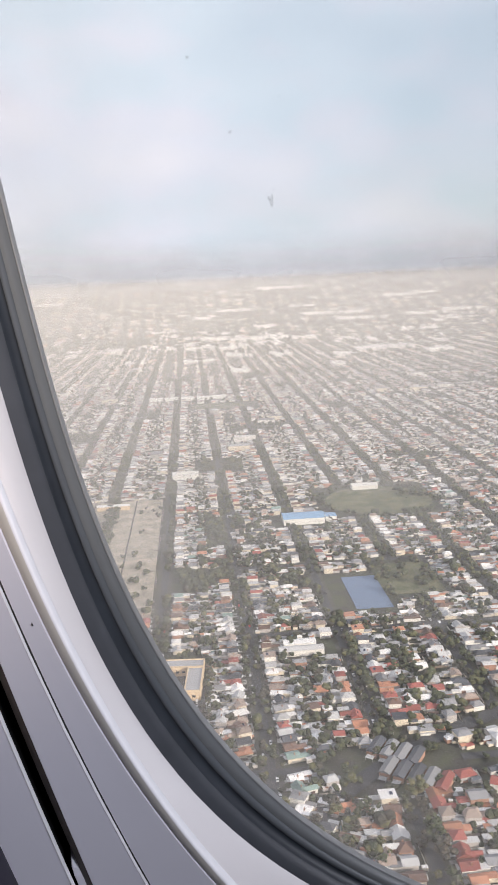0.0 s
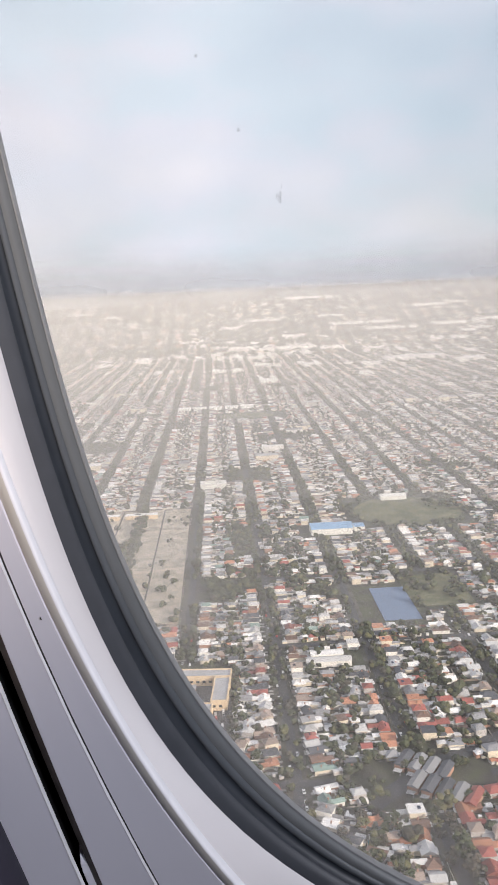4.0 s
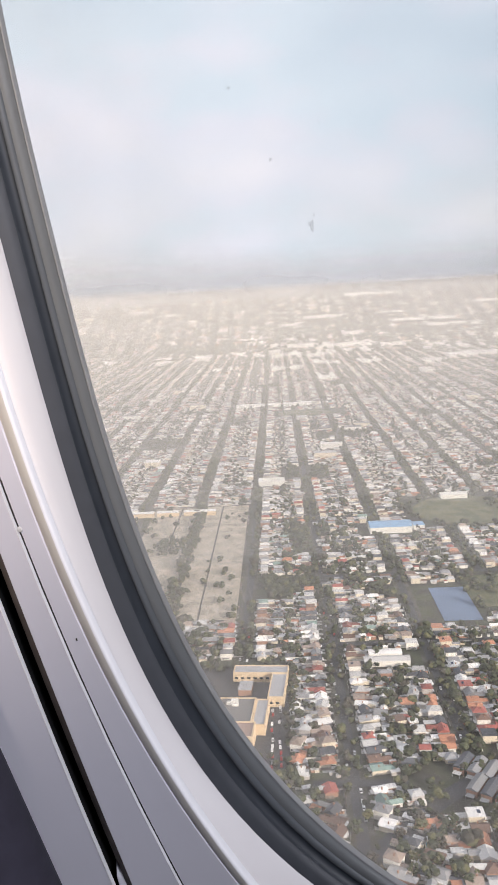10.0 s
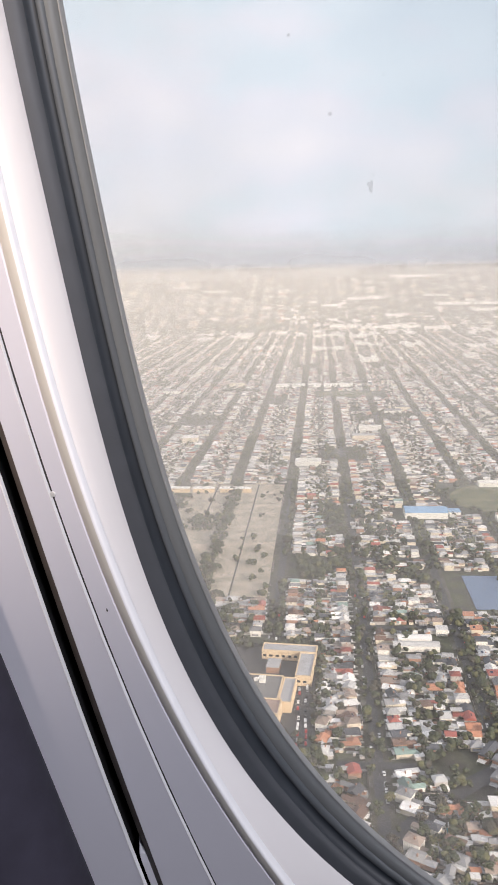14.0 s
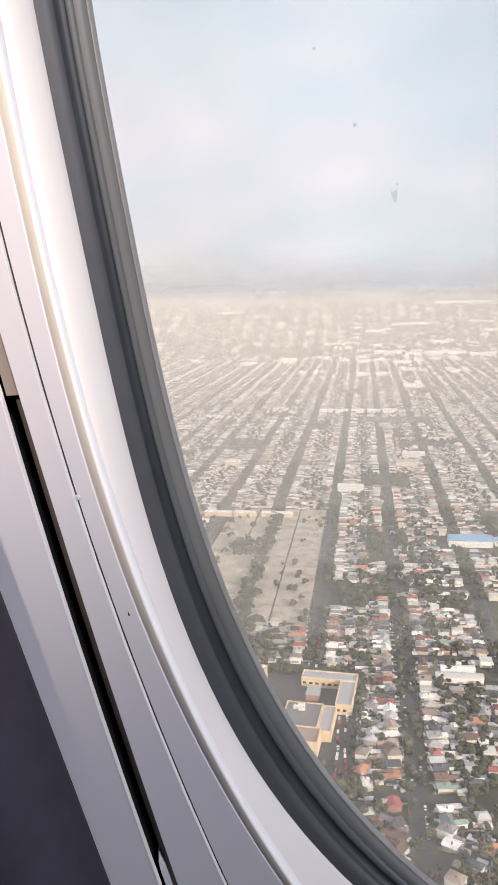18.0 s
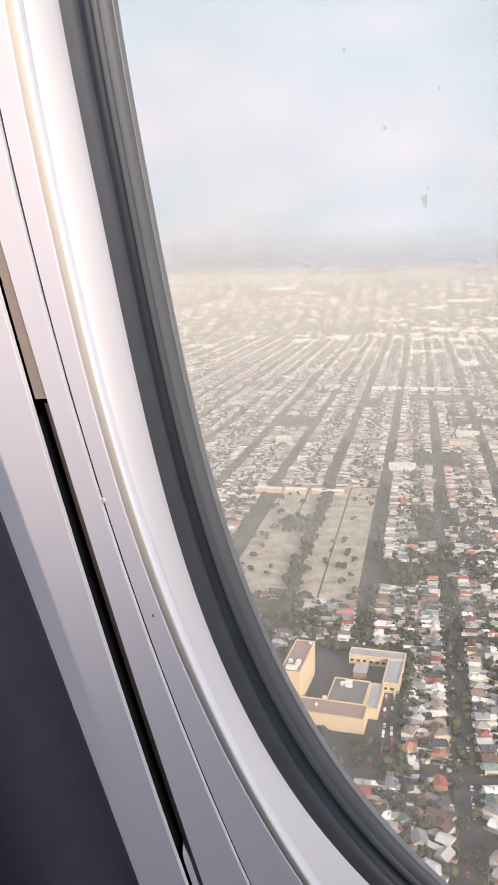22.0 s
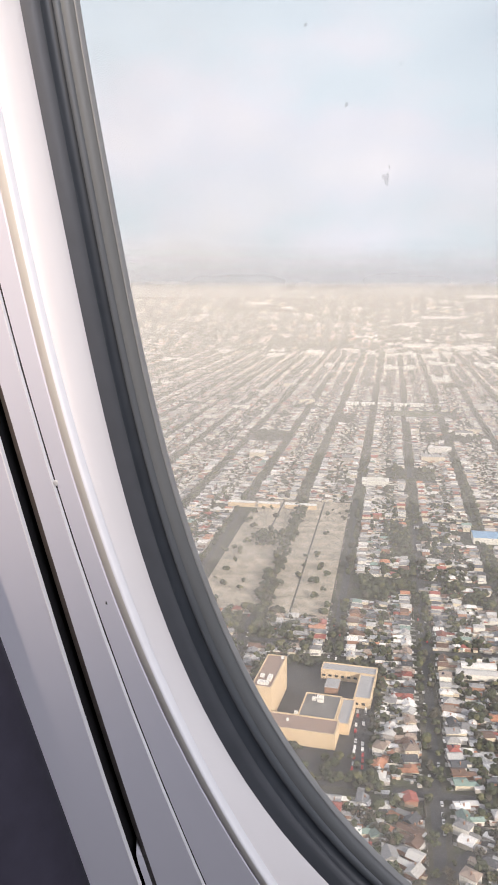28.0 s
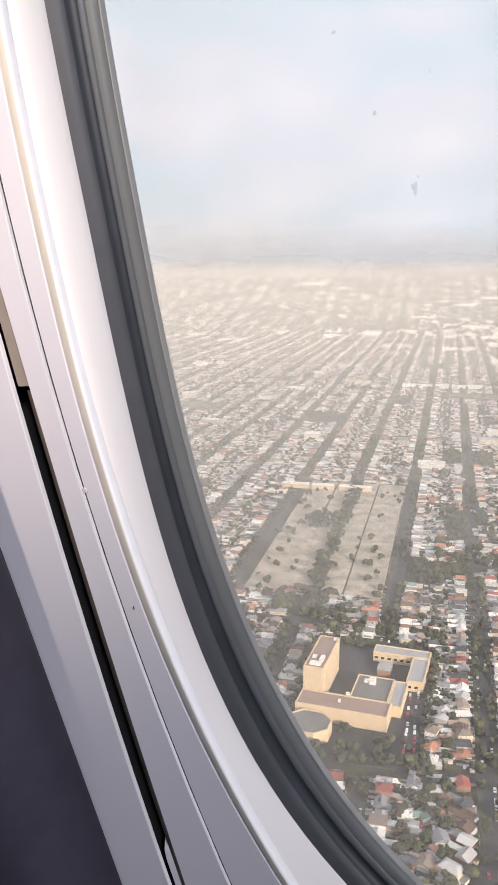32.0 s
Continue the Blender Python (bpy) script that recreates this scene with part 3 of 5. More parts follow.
for j in range(len(rings) - 1):
    f += [(j * K + i, j * K + (i + 1) % K, (j + 1) * K + (i + 1) % K, (j + 1) * K + i) for i in range(K)]
ground = tagged(new("ground", mesh_of("ground", v, f, M_GROUND)), "flat suburban ground rising to far low hills", "ground", kind="structure")

# open places: centre across, centre along, half width, half length (in street coordinates)
OPEN = {}


S = 1.24                                                     # spread of the plan below


def reserve(name, x, y, hw, hl):
    p, q = city_of(x * S, y * S)
    OPEN[name] = (p, q, hw * S, hl * S)
    return p, q


reserve("cemetery", 30, 756, 54, 165)
reserve("civic", 32, 440, 38, 68)
reserve("hall", 236, 770, 25, 17)
reserve("park", 338, 815, 62, 62)
reserve("court", 226, 572, 15, 34)
reserve("grove", 268, 590, 26, 36)
reserve("terrace", 146, 491, 17, 10)
reserve("strip_mall", 268, 1674, 82, 20)
reserve("oval", 308, 1560, 56, 40)
reserve("field", -208, 1437, 60, 40)
reserve("unit_row", 160, 345, 19, 17)
reserve("copse", 98, 640, 10, 24)
reserve("market", 23, 892, 54, 8)
reserve("college", 152, 1000, 20, 14)
reserve("wood", 30, 1330, 34, 40)


MARGIN = {"court": 6.0, "hall": 3.0}                          # more room kept round some of them


def free(p, q, pad=0.0):
    return not any(abs(p - a) < w + pad + MARGIN.get(k, 0.0) and abs(q - b) < l + pad + MARGIN.get(k, 0.0) for k, (a, b, w, l) in OPEN.items())


rnd = random.Random(11)
STREETS = [-1600 + 82 * i + rnd.uniform(-6, 6) for i in range(54)]
CROSS = []
q = 215
while q < 4900:
    CROSS.append(q)
    q += rnd.uniform(165, 250)


def ribbon(points, width, z, mat, name):
    """A flat strip along points (p, q), skipping open places."""
    v, f, on = [], [], False
    for i, (p, q) in enumerate(points):
        a, b = points[max(i - 1, 0)], points[min(i + 1, len(points) - 1)]
        d = math.hypot(b[0] - a[0], b[1] - a[1])
        n = ((b[1] - a[1]) / d * width / 2, -(b[0] - a[0]) / d * width / 2)
        x, y = city(p, q)
        ok = seen(x, y, 4) and free(p, q, 2) and math.hypot(x, y) < 3700
        if ok:
            for s in (-1, 1):
                u, w = city(p + s * n[0], q + s * n[1])
                v.append((u, w, height(u, w) + z))
            if on:
                k = len(v) - 4
                f.append((k, k + 1, k + 3, k + 2))
        on = ok
    return mesh_of(name, v, f, mat) if f else None


for p in STREETS:
    pts = [(p + 1.5 * math.sin(0.004 * q + p), q) for q in range(205, 4880, 30)]
    me, side = ribbon(pts, 7.5, 0.36, M_ASPHALT, "road"), ribbon(pts, 15, 0.15, M_VERGE, "verge")
    if me:
        tagged(new("road", me), "straight grey asphalt street between houses", "road", "streets", "structure")
        tagged(new("verge", side), "worn grass and concrete verge along a street", "verge", "verges", "structure")
for q in CROSS:
    pts = [(p, q + 1.5 * math.sin(0.004 * p + q)) for p in range(-1400, 2700, 30)]
    me = ribbon(pts, 7.5, 0.62, M_ASPHALT, "road")
    if me:
        tagged(new("road", me), "grey asphalt cross street", "road", "streets", "structure")
# the broad bending road close by
bend = [city_of(S * (70 + 2.4 * s + 0.012 * s * s), S * (292 + 2.6 * s - 0.018 * s * s)) for s in range(0, 62, 3)]
keep = dict(OPEN)
OPEN.clear()
tagged(new("road", ribbon(bend, 12, 0.9, M_ASPHALT, "road")), "broad bending asphalt road", "road", "streets", "structure")
OPEN.update(keep)


# ---- houses ----
def roof_mesh(w, d, z, rise, kind, over=0.5):
    """A roof on a w by d plan: hip, gable or flat. Returns vertices and faces."""
    a, b = w / 2 + over, d / 2 + over
    if kind == "flat":
        return box(-a, a, -b, b, z, z + 0.5)
    run = min(a, b) * (0.9 if kind == "hip" else -0.02)
    v = [(-a, -b, z), (a, -b, z), (a, b, z), (-a, b, z)]
    if b >= a:
        v += [(0, -b + run, z + rise), (0, b - run, z + rise)]
        return v, [(0, 1, 4), (1, 2, 5, 4), (2, 3, 5), (3, 0, 4, 5), (3, 2, 1, 0)]
    v += [(-a + run, 0, z + rise), (a - run, 0, z + rise)]
    return v, [(0, 1, 5, 4), (1, 2, 5), (2, 3, 4, 5), (3, 0, 4), (3, 2, 1, 0)]


def shifted(piece, dx, dy, dz=0.0):
    return [(x + dx, y + dy, z + dz) for x, y, z in piece[0]], piece[1]


HOUSE_BACK = []
HOUSES = []                                       # variants: body, roof, wing body, wing roof, windows
hr = random.Random(5)
for i in range(14):
    w, d, h = hr.uniform(7.2, 9.8), hr.uniform(7.4, 9.6), hr.choice((3.2, 3.4, 3.6, 6.0))
    kind = hr.choice(("hip", "hip", "gable", "gable", "flat"))
    rise = hr.uniform(1.6, 2.6)
    ww, wd = w * hr.uniform(0.45, 0.6), hr.uniform(4.5, 7.5)
    side = hr.choice((-1, 1)) * (w - ww) / 2 * 0.9
    body = box(-w / 2, w / 2, -d / 2, d / 2, 0, h)
    wing = box(side - ww / 2, side + ww / 2, d / 2 - 0.2, d / 2 + wd, 0, min(h, 3.2))
    roof = roof_mesh(w, d, h, rise, kind)
    wk = hr.choice(("hip", "gable", "flat"))
    wroof = shifted(roof_mesh(ww, wd + 1, min(h, 3.2) - 0.05, rise * 0.7, wk, 0.4), side, d / 2 + wd / 2 - 0.4)
    panes = [shifted(box(-0.8, 0.8, -0.06, 0.06, 0.9, 2.3), x, -d / 2 - 0.02) for x in (-w * 0.3, w * 0.3)]
    door = shifted(box(-0.5, 0.5, -0.06, 0.06, 0.05, 2.15), 0, -d / 2 - 0.02)
    porch = shifted(box(-2.2, 2.2, -0.9, 0.9, 2.55, 2.7), 0, -d / 2 - 0.9)
    chimney = shifted(box(-0.45, 0.45, -0.35, 0.35, h, h + rise + 0.7), w * 0.22, d * 0.1)
    lean = ([(-w * 0.3, d / 2 + wd - 0.3, 2.7), (w * 0.3, d / 2 + wd - 0.3, 2.7), (w * 0.3, d / 2 + wd + 3, 2.25), (-w * 0.3, d / 2 + wd + 3, 2.25), (-w * 0.3, d / 2 + wd + 3, 2.1), (w * 0.3, d / 2 + wd + 3, 2.1)],
            [(0, 1, 2, 3), (3, 2, 5, 4)])
    cover = shifted(join(box(-1.5, 1.5, -2.8, 2.8, 2.3, 2.45), box(-1.4, -1.28, -2.7, -2.58, 0, 2.3), box(1.28, 1.4, -2.7, -2.58, 0, 2.3)), -side / max(abs(side), 0.01) * (w / 2 + 1.4), 0)
    k = 0.5 if kind == "flat" else 0.25
    z0, z1 = h + (0.56 if kind == "flat" else rise * 0.35), h + (0.62 if kind == "flat" else rise * 0.75)
    solar = ([(-w * 0.2, -d * 0.32, z0 + 0.12), (w * 0.2, -d * 0.32, z0 + 0.12), (w * 0.2, -d * 0.1, z1 + 0.25), (-w * 0.2, -d * 0.1, z1 + 0.25)], [(0, 1, 2, 3)])
    drive = shifted(box(-1.4, 1.4, -6, 3, 0.04, 0.12), side / max(abs(side), 0.01) * (w / 2 - 1.2), -d / 2 - 3.5)
    HOUSE_BACK.append((lean, cover, solar, drive))
    HOUSES.append((w, d + wd, kind, body, wing, roof, wroof, panes, door, porch, chimney))
SHARED = {}


def shared(key, piece, mat):
    if key not in SHARED:
        SHARED[key] = mesh_of(key[0], *piece, mat)
    return SHARED[key]


def pick(rng, shares):
    t, s = rng.random(), 0.0
    for i, c in enumerate(shares):
        s += c
        if t < s:
            return i
    return len(shares) - 1


TONES = [(172, 370, 55, (5, 5, 4, 6)), (123, 560, 34, (4, 4, 5)), (195, 520, 40, (5, 4, 4)), (133, 498, 26, (3, 3, 2)), (250, 620, 40, (4, 5, 5)), (60, 433, 25, (4, 2, 4))]
SHAPE = {"hip": "hipped", "gable": "gabled", "flat": "flat"}
near_count = [0]


def near_house(x, y, turn, rng):
    i = rng.randrange(len(HOUSES))
    w, d, kind, body, wing, roof, wroof, panes, door, porch, chimney = HOUSES[i]
    toned = [k for zx, zy, zr, k in TONES if math.hypot(x - zx, y - zy) < zr]
    c, wc = pick(rng, [s for *_, s in ROOFS]), pick(rng, [s for s, _ in WALLS])
    if toned and rng.random() < (0.55 if toned[0][0] == 5 else 0.15):
        c = rng.choice(toned[0])
    wall_name = ("cream", "white", "red brick", "grey")[wc]
    h = thing("house", pose(x, y, 0, 0, 0, turn), f"{wall_name} suburban house under a {ROOFS[c][0]} {SHAPE[kind]} roof", "house", "houses along the streets")
    walls = part("walls", shared(("walls", i, wc), body, M_WALL[wc]), h)
    for k, pn in enumerate(panes):
        part("window", shared(("window", i, k), pn, M_GLASS_DARK), walls)
    part("door", shared(("door", i), door, M_BARK), walls)
    part("roof", shared(("roof", i, c), roof, M_ROOF[c]), h)
    part("wing", shared(("wing", i, wc), wing, M_WALL[wc]), h)
    c2 = c if rng.random() < 0.55 else rng.choice((0, 1, 2))
    part("wing_roof", shared(("wing_roof", i, c2), wroof, M_ROOF[c2]), h)
    if rng.random() < 0.6:
        part("porch_roof", shared(("porch_roof", i), porch, M_ROOF[0]), h)
    back = HOUSE_BACK[i]
    if rng.random() < 0.55:
        part("verandah", shared(("verandah", i), back[0], M_ROOF[1]), h)
    if rng.random() < 0.4:
        part("carport", shared(("carport", i), back[1], M_ROOF[2]), h)
    if rng.random() < 0.22 and kind == "flat" or rng.random() < 0.12:
        part("solar_panel", shared(("solar_panel", i), back[2], M_SOLAR), h)
    part("driveway", shared(("driveway", i), back[3], M_CONCRETE), h)
    if kind != "flat" and rng.random() < 0.5:
        part("chimney", shared(("chimney", i), chimney, M_WALL[2]), h)
    near_count[0] += 1


SHEDS = [(hr.uniform(3, 5), hr.uniform(4, 7), hr.choice(("gable", "flat", "flat"))) for _ in range(6)]
shed_count = [0]


def near_shed(x, y, turn, rng):
    i, c = rng.randrange(6), rng.choice((0, 0, 1, 1, 2, 5))
    w, d, kind = SHEDS[i]
    s = thing("garden_shed", pose(x, y, 0, 0, 0, turn), f"small backyard shed with a {ROOFS[c][0]} roof", "shed", "backyard sheds")
    part("walls", shared(("shed_walls", i), box(-w / 2, w / 2, -d / 2, d / 2, 0, 2.4), M_WALL[3]), s)
    part("roof", shared(("shed_roof", i, c), roof_mesh(w, d, 2.4, 0.8, kind, 0.2), M_ROOF[c]), s)
    shed_count[0] += 1


class Batch:
    """Many loose pieces gathered into one mesh."""

    def __init__(self):
        self.v, self.f = [], []

    def add(self, piece, x, y, z, turn, size=(1, 1, 1)):
        c, s, k = math.cos(turn), math.sin(turn), len(self.v)
        sx, sy, sz = size
        self.v += [(x + c * a * sx - s * b * sy, y + s * a * sx + c * b * sy, z + e * sz) for a, b, e in piece[0]]
        self.f += [tuple(i + k for i in g) for g in piece[1]]

    def make(self, name, mat, label, category):
        return tagged(new(name, mesh_of(name, self.v, self.f, mat)), label, category, kind="stuff")


hill_roofs, far_roofs, far_walls, far_trees, far_sheds, fences, drives = Batch(), Batch(), Batch(), Batch(), Batch(), Batch(), Batch()
UNIT_WALL = ([(-.5, -.5, 0), (.5, -.5, 0), (.5, .5, 0), (-.5, .5, 0), (-.5, -.5, 1), (.5, -.5, 1), (.5, .5, 1), (-.5, .5, 1)], [(0, 1, 5, 4), (1, 2, 6, 5), (2, 3, 7, 6), (3, 0, 4, 7)])
UNIT_ROOF = {k: roof_mesh(1, 1.6, 0, 0.2, k, 0.04) for k in ("hip", "gable")}
UNIT_ROOF["flat"] = ([(-.54, -.84, 0), (.54, -.84, 0), (.54, .84, 0), (-.54, .84, 0), (-.54, -.84, .03), (.54, -.84, .03), (.54, .84, .03), (-.54, .84, .03)], [(4, 5, 6, 7), (0, 1, 5, 4), (1, 2, 6, 5), (2, 3, 7, 6), (3, 0, 4, 7)])

_bm = bmesh.new()
bmesh.ops.create_icosphere(_bm, subdivisions=1, radius=1.0)
ICO = ([tuple(q.co) for q in _bm.verts], [tuple(q.index for q in g.verts) for g in _bm.faces])
_bm.free()


def clump(rng):
    return [(x * rng.uniform(0.75, 1.25), y * rng.uniform(0.75, 1.25), z * rng.uniform(0.7, 1.2)) for x, y, z in ICO[0]], ICO[1]


tr_rng = random.Random(8)
CLUMPS = [clump(tr_rng) for _ in range(12)]
TREES = []
for i in range(7):
    R = tr_rng.uniform(2.6, 4.2)
    H = R * tr_rng.uniform(1.7, 2.5)
    b = Batch()
    for k in range(26):
        th, u = tr_rng.uniform(0, 2 * math.pi), tr_rng.uniform(-1, 1)
        rr = R * tr_rng.uniform(0.45, 0.95) * math.sqrt(max(0.08, 1 - u * u))
        s = R * tr_rng.uniform(0.2, 0.42)
        b.add(CLUMPS[k % 12], rr * math.cos(th), rr * math.sin(th), H * 0.62 + u * H * 0.33, th, (s, s, s * 0.8))
    tv, tf = [], []
    for k in range(5):
        z = H * 0.62 * k / 4
        r = 0.28 * R / 3 * (1 - 0.16 * k)
        tv += [(r * math.cos(a * math.pi / 3) + 0.1 * math.sin(k), r * math.sin(a * math.pi / 3), z) for a in range(6)]
        if k:
            tf += [(6 * k - 6 + a, 6 * k - 6 + (a + 1) % 6, 6 * k + (a + 1) % 6, 6 * k + a) for a in range(6)]
    limbs = Batch()
    limbs.v, limbs.f = list(tv), list(tf)
    for k in range(4):
        a = k * 1.6 + i
        k0 = len(limbs.v)
        base, tip = (0, 0, H * 0.35), (R * 0.5 * math.cos(a), R * 0.5 * math.sin(a), H * 0.65)
        limbs.v += [(base[0] + 0.12, base[1], base[2]), (base[0] - 0.12, base[1], base[2]), (base[0], base[1] + 0.12, base[2]), tip]
        limbs.f += [(k0, k0 + 1, k0 + 3), (k0 + 1, k0 + 2, k0 + 3), (k0 + 2, k0, k0 + 3)]
    TREES.append((b, limbs))
tree_count = [0]
LEAFY = ("dark green", "olive green", "brownish winter")


def near_tree(x, y, rng, k=1.0):
    i, c = rng.randrange(7), rng.choice((0, 0, 1, 2, 2))
    t = thing("tree", pose(x, y, 0, 0, 0, rng.uniform(0, 360)) @ Matrix.Diagonal((k, k, k, 1)), f"leafy {LEAFY[c]} suburban tree with a rough crown", "tree", "street and garden trees")
    part("trunk", shared(("trunk", i), (TREES[i][1].v, TREES[i][1].f), M_BARK), t)
    part("crown", shared(("crown", i, c), (TREES[i][0].v, TREES[i][0].f), M_LEAF[c]), t)
    tree_count[0] += 1


def any_tree(x, y, rng, k=1.0):
    r = math.hypot(x, y)
    if r < 285 or not seen(x, y):
        return
    if r < 600 and tree_count[0] < 290 and seen(x, y, -5):
        return near_tree(x, y, rng, k)
    z = height(x, y)
    n = 5 if r < 900 else 3 if r < 1800 else 2 if r < 3000 else 1
    R = rng.uniform(2.2, 4.6) * k
    for _ in range(n):
        s = R * (rng.uniform(0.45, 0.75) if n > 1 else 1.0)
        far_trees.add(CLUMPS[rng.randrange(12)], x + rng.uniform(-R, R) * 0.6, y + rng.uniform(-R, R) * 0.6, z + R * rng.uniform(0.6, 1.4), rng.uniform(0, 6), (s, s, s * 0.9))


BUILT = []


def lot(p, q, face, frontage, depth, rng):
    """One plot: its house, sheds, trees and fence. face: +1 or -1, the way across to its street."""
    x, y = city(p, q)
    r = math.hypot(x, y)
    if r < 285 or r > 4955 or not seen(x, y) or not free(p - face * 8, q, 6.5):
        return
    if r > 2500:
        j = 0.15 if r < 3700 else min(1.0, (r - 3600) / 500)
        p, q = p + rng.uniform(-26, 26) * j, q + rng.uniform(-16, 16) * j
    if any(math.hypot(p - face * 8 - a, q - b) < 9 for a, b in bend):
        return any_tree(*city(p - face * 14, q), rng, 0.8)
    if 450 < r < 2600 and noise.noise(Vector((p * 0.013, q * 0.008, 3.0))) > 0.42:
        for _ in range(4):
            any_tree(*city(p - face * rng.uniform(2, depth), q + rng.uniform(-6, 6)), rng, rng.uniform(0.8, 1.4))
        return
    turn = -GRID + (math.pi / 2 if face > 0 else -math.pi / 2) + rng.uniform(-0.03, 0.03)
    if r < 560:
        turn += (0, 0, 0.35, -0.5, 0.2, -0.25)[int(p // 82 * 3 + q // 110) % 6]
    if r > 3650:
        # the far slopes: broad roofs and dark belts of trees
        z, chance = height(x, y), rng.random()
        if chance < 0.40:
            w, d, h = rng.uniform(14, 48), rng.uniform(9, 18), rng.uniform(4, 8)
            far_walls.add(UNIT_WALL, x, y, z - 1, -GRID, (w, d, h + 1))
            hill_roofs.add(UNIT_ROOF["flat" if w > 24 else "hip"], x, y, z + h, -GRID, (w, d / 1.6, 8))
        elif chance < 0.62 or noise.noise(Vector((p * 0.004, q * 0.004, 9.0))) > 0.12:
            for _ in range(2):
                any_tree(x + rng.uniform(-14, 14), y + rng.uniform(-8, 8), rng, rng.uniform(1.6, 2.8))
        return
    near = r < 800 and near_count[0] < 300 and seen(x, y, -4)
    hp = p - face * rng.uniform(7, 9.5)
    hx, hy = city(hp, q + rng.uniform(-0.6, 0.6))
    if rng.random() < 0.95:
        BUILT.append((hp, q))
        if near:
            near_house(hx, hy, math.degrees(turn), rng)
        else:
            w, d, h = rng.uniform(6, max(7, frontage - 2.5)), rng.uniform(7.5, 12), rng.choice((3.2, 3.4, 3.6, 5.8))
            kind = rng.choice(("hip", "hip", "gable", "gable", "flat"))
            z = height(hx, hy)
            far_walls.add(UNIT_WALL, hx, hy, z, turn, (w, d, h))
            if r > 2400 and rng.random() < min(0.5, (r - 2400) / 2000):
                w, d, kind = w * rng.uniform(1.4, 3.2), d * rng.uniform(1.0, 2.2), "flat"
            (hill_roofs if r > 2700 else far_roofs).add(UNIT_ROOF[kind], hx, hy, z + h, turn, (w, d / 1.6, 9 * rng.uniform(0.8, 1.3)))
            if r < 2000 and rng.random() < 0.7:
                ex, ey = city(hp + face * rng.uniform(-2, d * 0.5), q + rng.choice((-1, 1)) * (w / 2 + 0.8))
                far_walls.add(UNIT_WALL, ex, ey, z, turn, (3.2, 5.5, 2.6))
                far_sheds.add(UNIT_ROOF[rng.choice(("gable", "flat"))], ex, ey, z + 2.6, turn, (3.6, 3.8, 4))
            if r < 2600 and rng.random() < 0.9:
                ex, ey = city(hp - face * (d / 2 + 3), q + rng.uniform(-2.5, 2.5))
                far_walls.add(UNIT_WALL, ex, ey, z, turn, (w * 0.55, 7, 2.9))
                far_roofs.add(UNIT_ROOF[rng.choice(("gable", "flat", "hip"))], ex, ey, z + 2.9, turn, (w * 0.6, 7 / 1.6, 6))
    for _ in range(rng.choice((1, 2, 2, 3)) if r < 1600 else rng.choice((0, 1, 1, 2)) if r < 2600 else rng.choice((0, 0, 1))):
        sp, sq = p - face * (depth - rng.uniform(2, 15)), q + rng.uniform(-4, 4)
        if not free(sp, sq, 3.5):
            continue
        sx, sy = city(sp, sq)
        if near and shed_count[0] < 280:
            near_shed(sx, sy, math.degrees(turn), rng)
        else:
            a, b = rng.uniform(3, 6), rng.uniform(3.5, 7)
            far_walls.add(UNIT_WALL, sx, sy, height(sx, sy), turn, (a, b, 2.4))
            far_sheds.add(UNIT_ROOF[rng.choice(("gable", "flat"))], sx, sy, height(sx, sy) + 2.4, turn, (a, b / 1.6, 4))
    for _ in range(rng.choice((1, 2, 2, 3, 4)) if r < 700 else rng.choice((0, 1, 1, 2, 2)) if r < 1300 else rng.choice((0, 1, 1, 1)) if r < 2600 else rng.choice((0, 1))):
        tx, ty = city(p - face * rng.uniform(depth * 0.5, depth), q + rng.uniform(-6, 6))
        any_tree(tx, ty, rng, rng.uniform(0.6, 1.1))
    leafy = int(p * 7) % 3 == 0
    if rng.random() < (0.98 if leafy or r > 800 else 0.75) if r < 2400 else rng.random() < 0.7:
        tx, ty = city(p + face * rng.uniform(1.5, 4), q + rng.uniform(-3, 3))
        any_tree(tx, ty, rng, rng.uniform(0.7, 1.25) * (1.35 if leafy else 1.15 if r > 800 else 1.0) * (1.5 if r > 2200 else 1.0))
    if r < 750 and rng.random() < 0.5:
        fx, fy = city(p - face * 0.6, q)
        fences.add(UNIT_WALL, fx, fy, 0, -GRID, (0.25, frontage * rng.uniform(0.5, 0.9), rng.uniform(1.0, 1.7)))
    if r < 1000:
        for _ in range(rng.choice((2, 3, 4))):
            sp, sq = p - face * rng.uniform(2, depth), q + rng.uniform(-5, 5)
            if not free(sp, sq, 2.5):
                continue
            sx, sy = city(sp, sq)
            a = rng.uniform(1.4, 3.2)
            far_walls.add(UNIT_WALL, sx, sy, 0, turn, (a, a * 1.3, 1.9))
            far_sheds.add(UNIT_ROOF["flat"], sx, sy, 1.9, turn + rng.uniform(-0.3, 0.3), (a, a * 0.8, 3))
    if r < 1500:
        fx, fy = city(p - face * depth * 0.6, q + frontage / 2)
        fences.add(UNIT_WALL, fx, fy, 0, -GRID, (depth * 0.75, 0.15, 1.8))
        if r < 1100 and rng.random() < 0.5:
            dx, dy = city(p - face * 3, q + frontage / 2 - 1.8)
            drives.add(([(-.5, -.5, 0.1), (.5, -.5, 0.1), (.5, .5, 0.1), (-.5, .5, 0.1)], [(0, 1, 2, 3)]), dx, dy, 0.04, -GRID, (rng.uniform(8, 20), 2.8, 1))


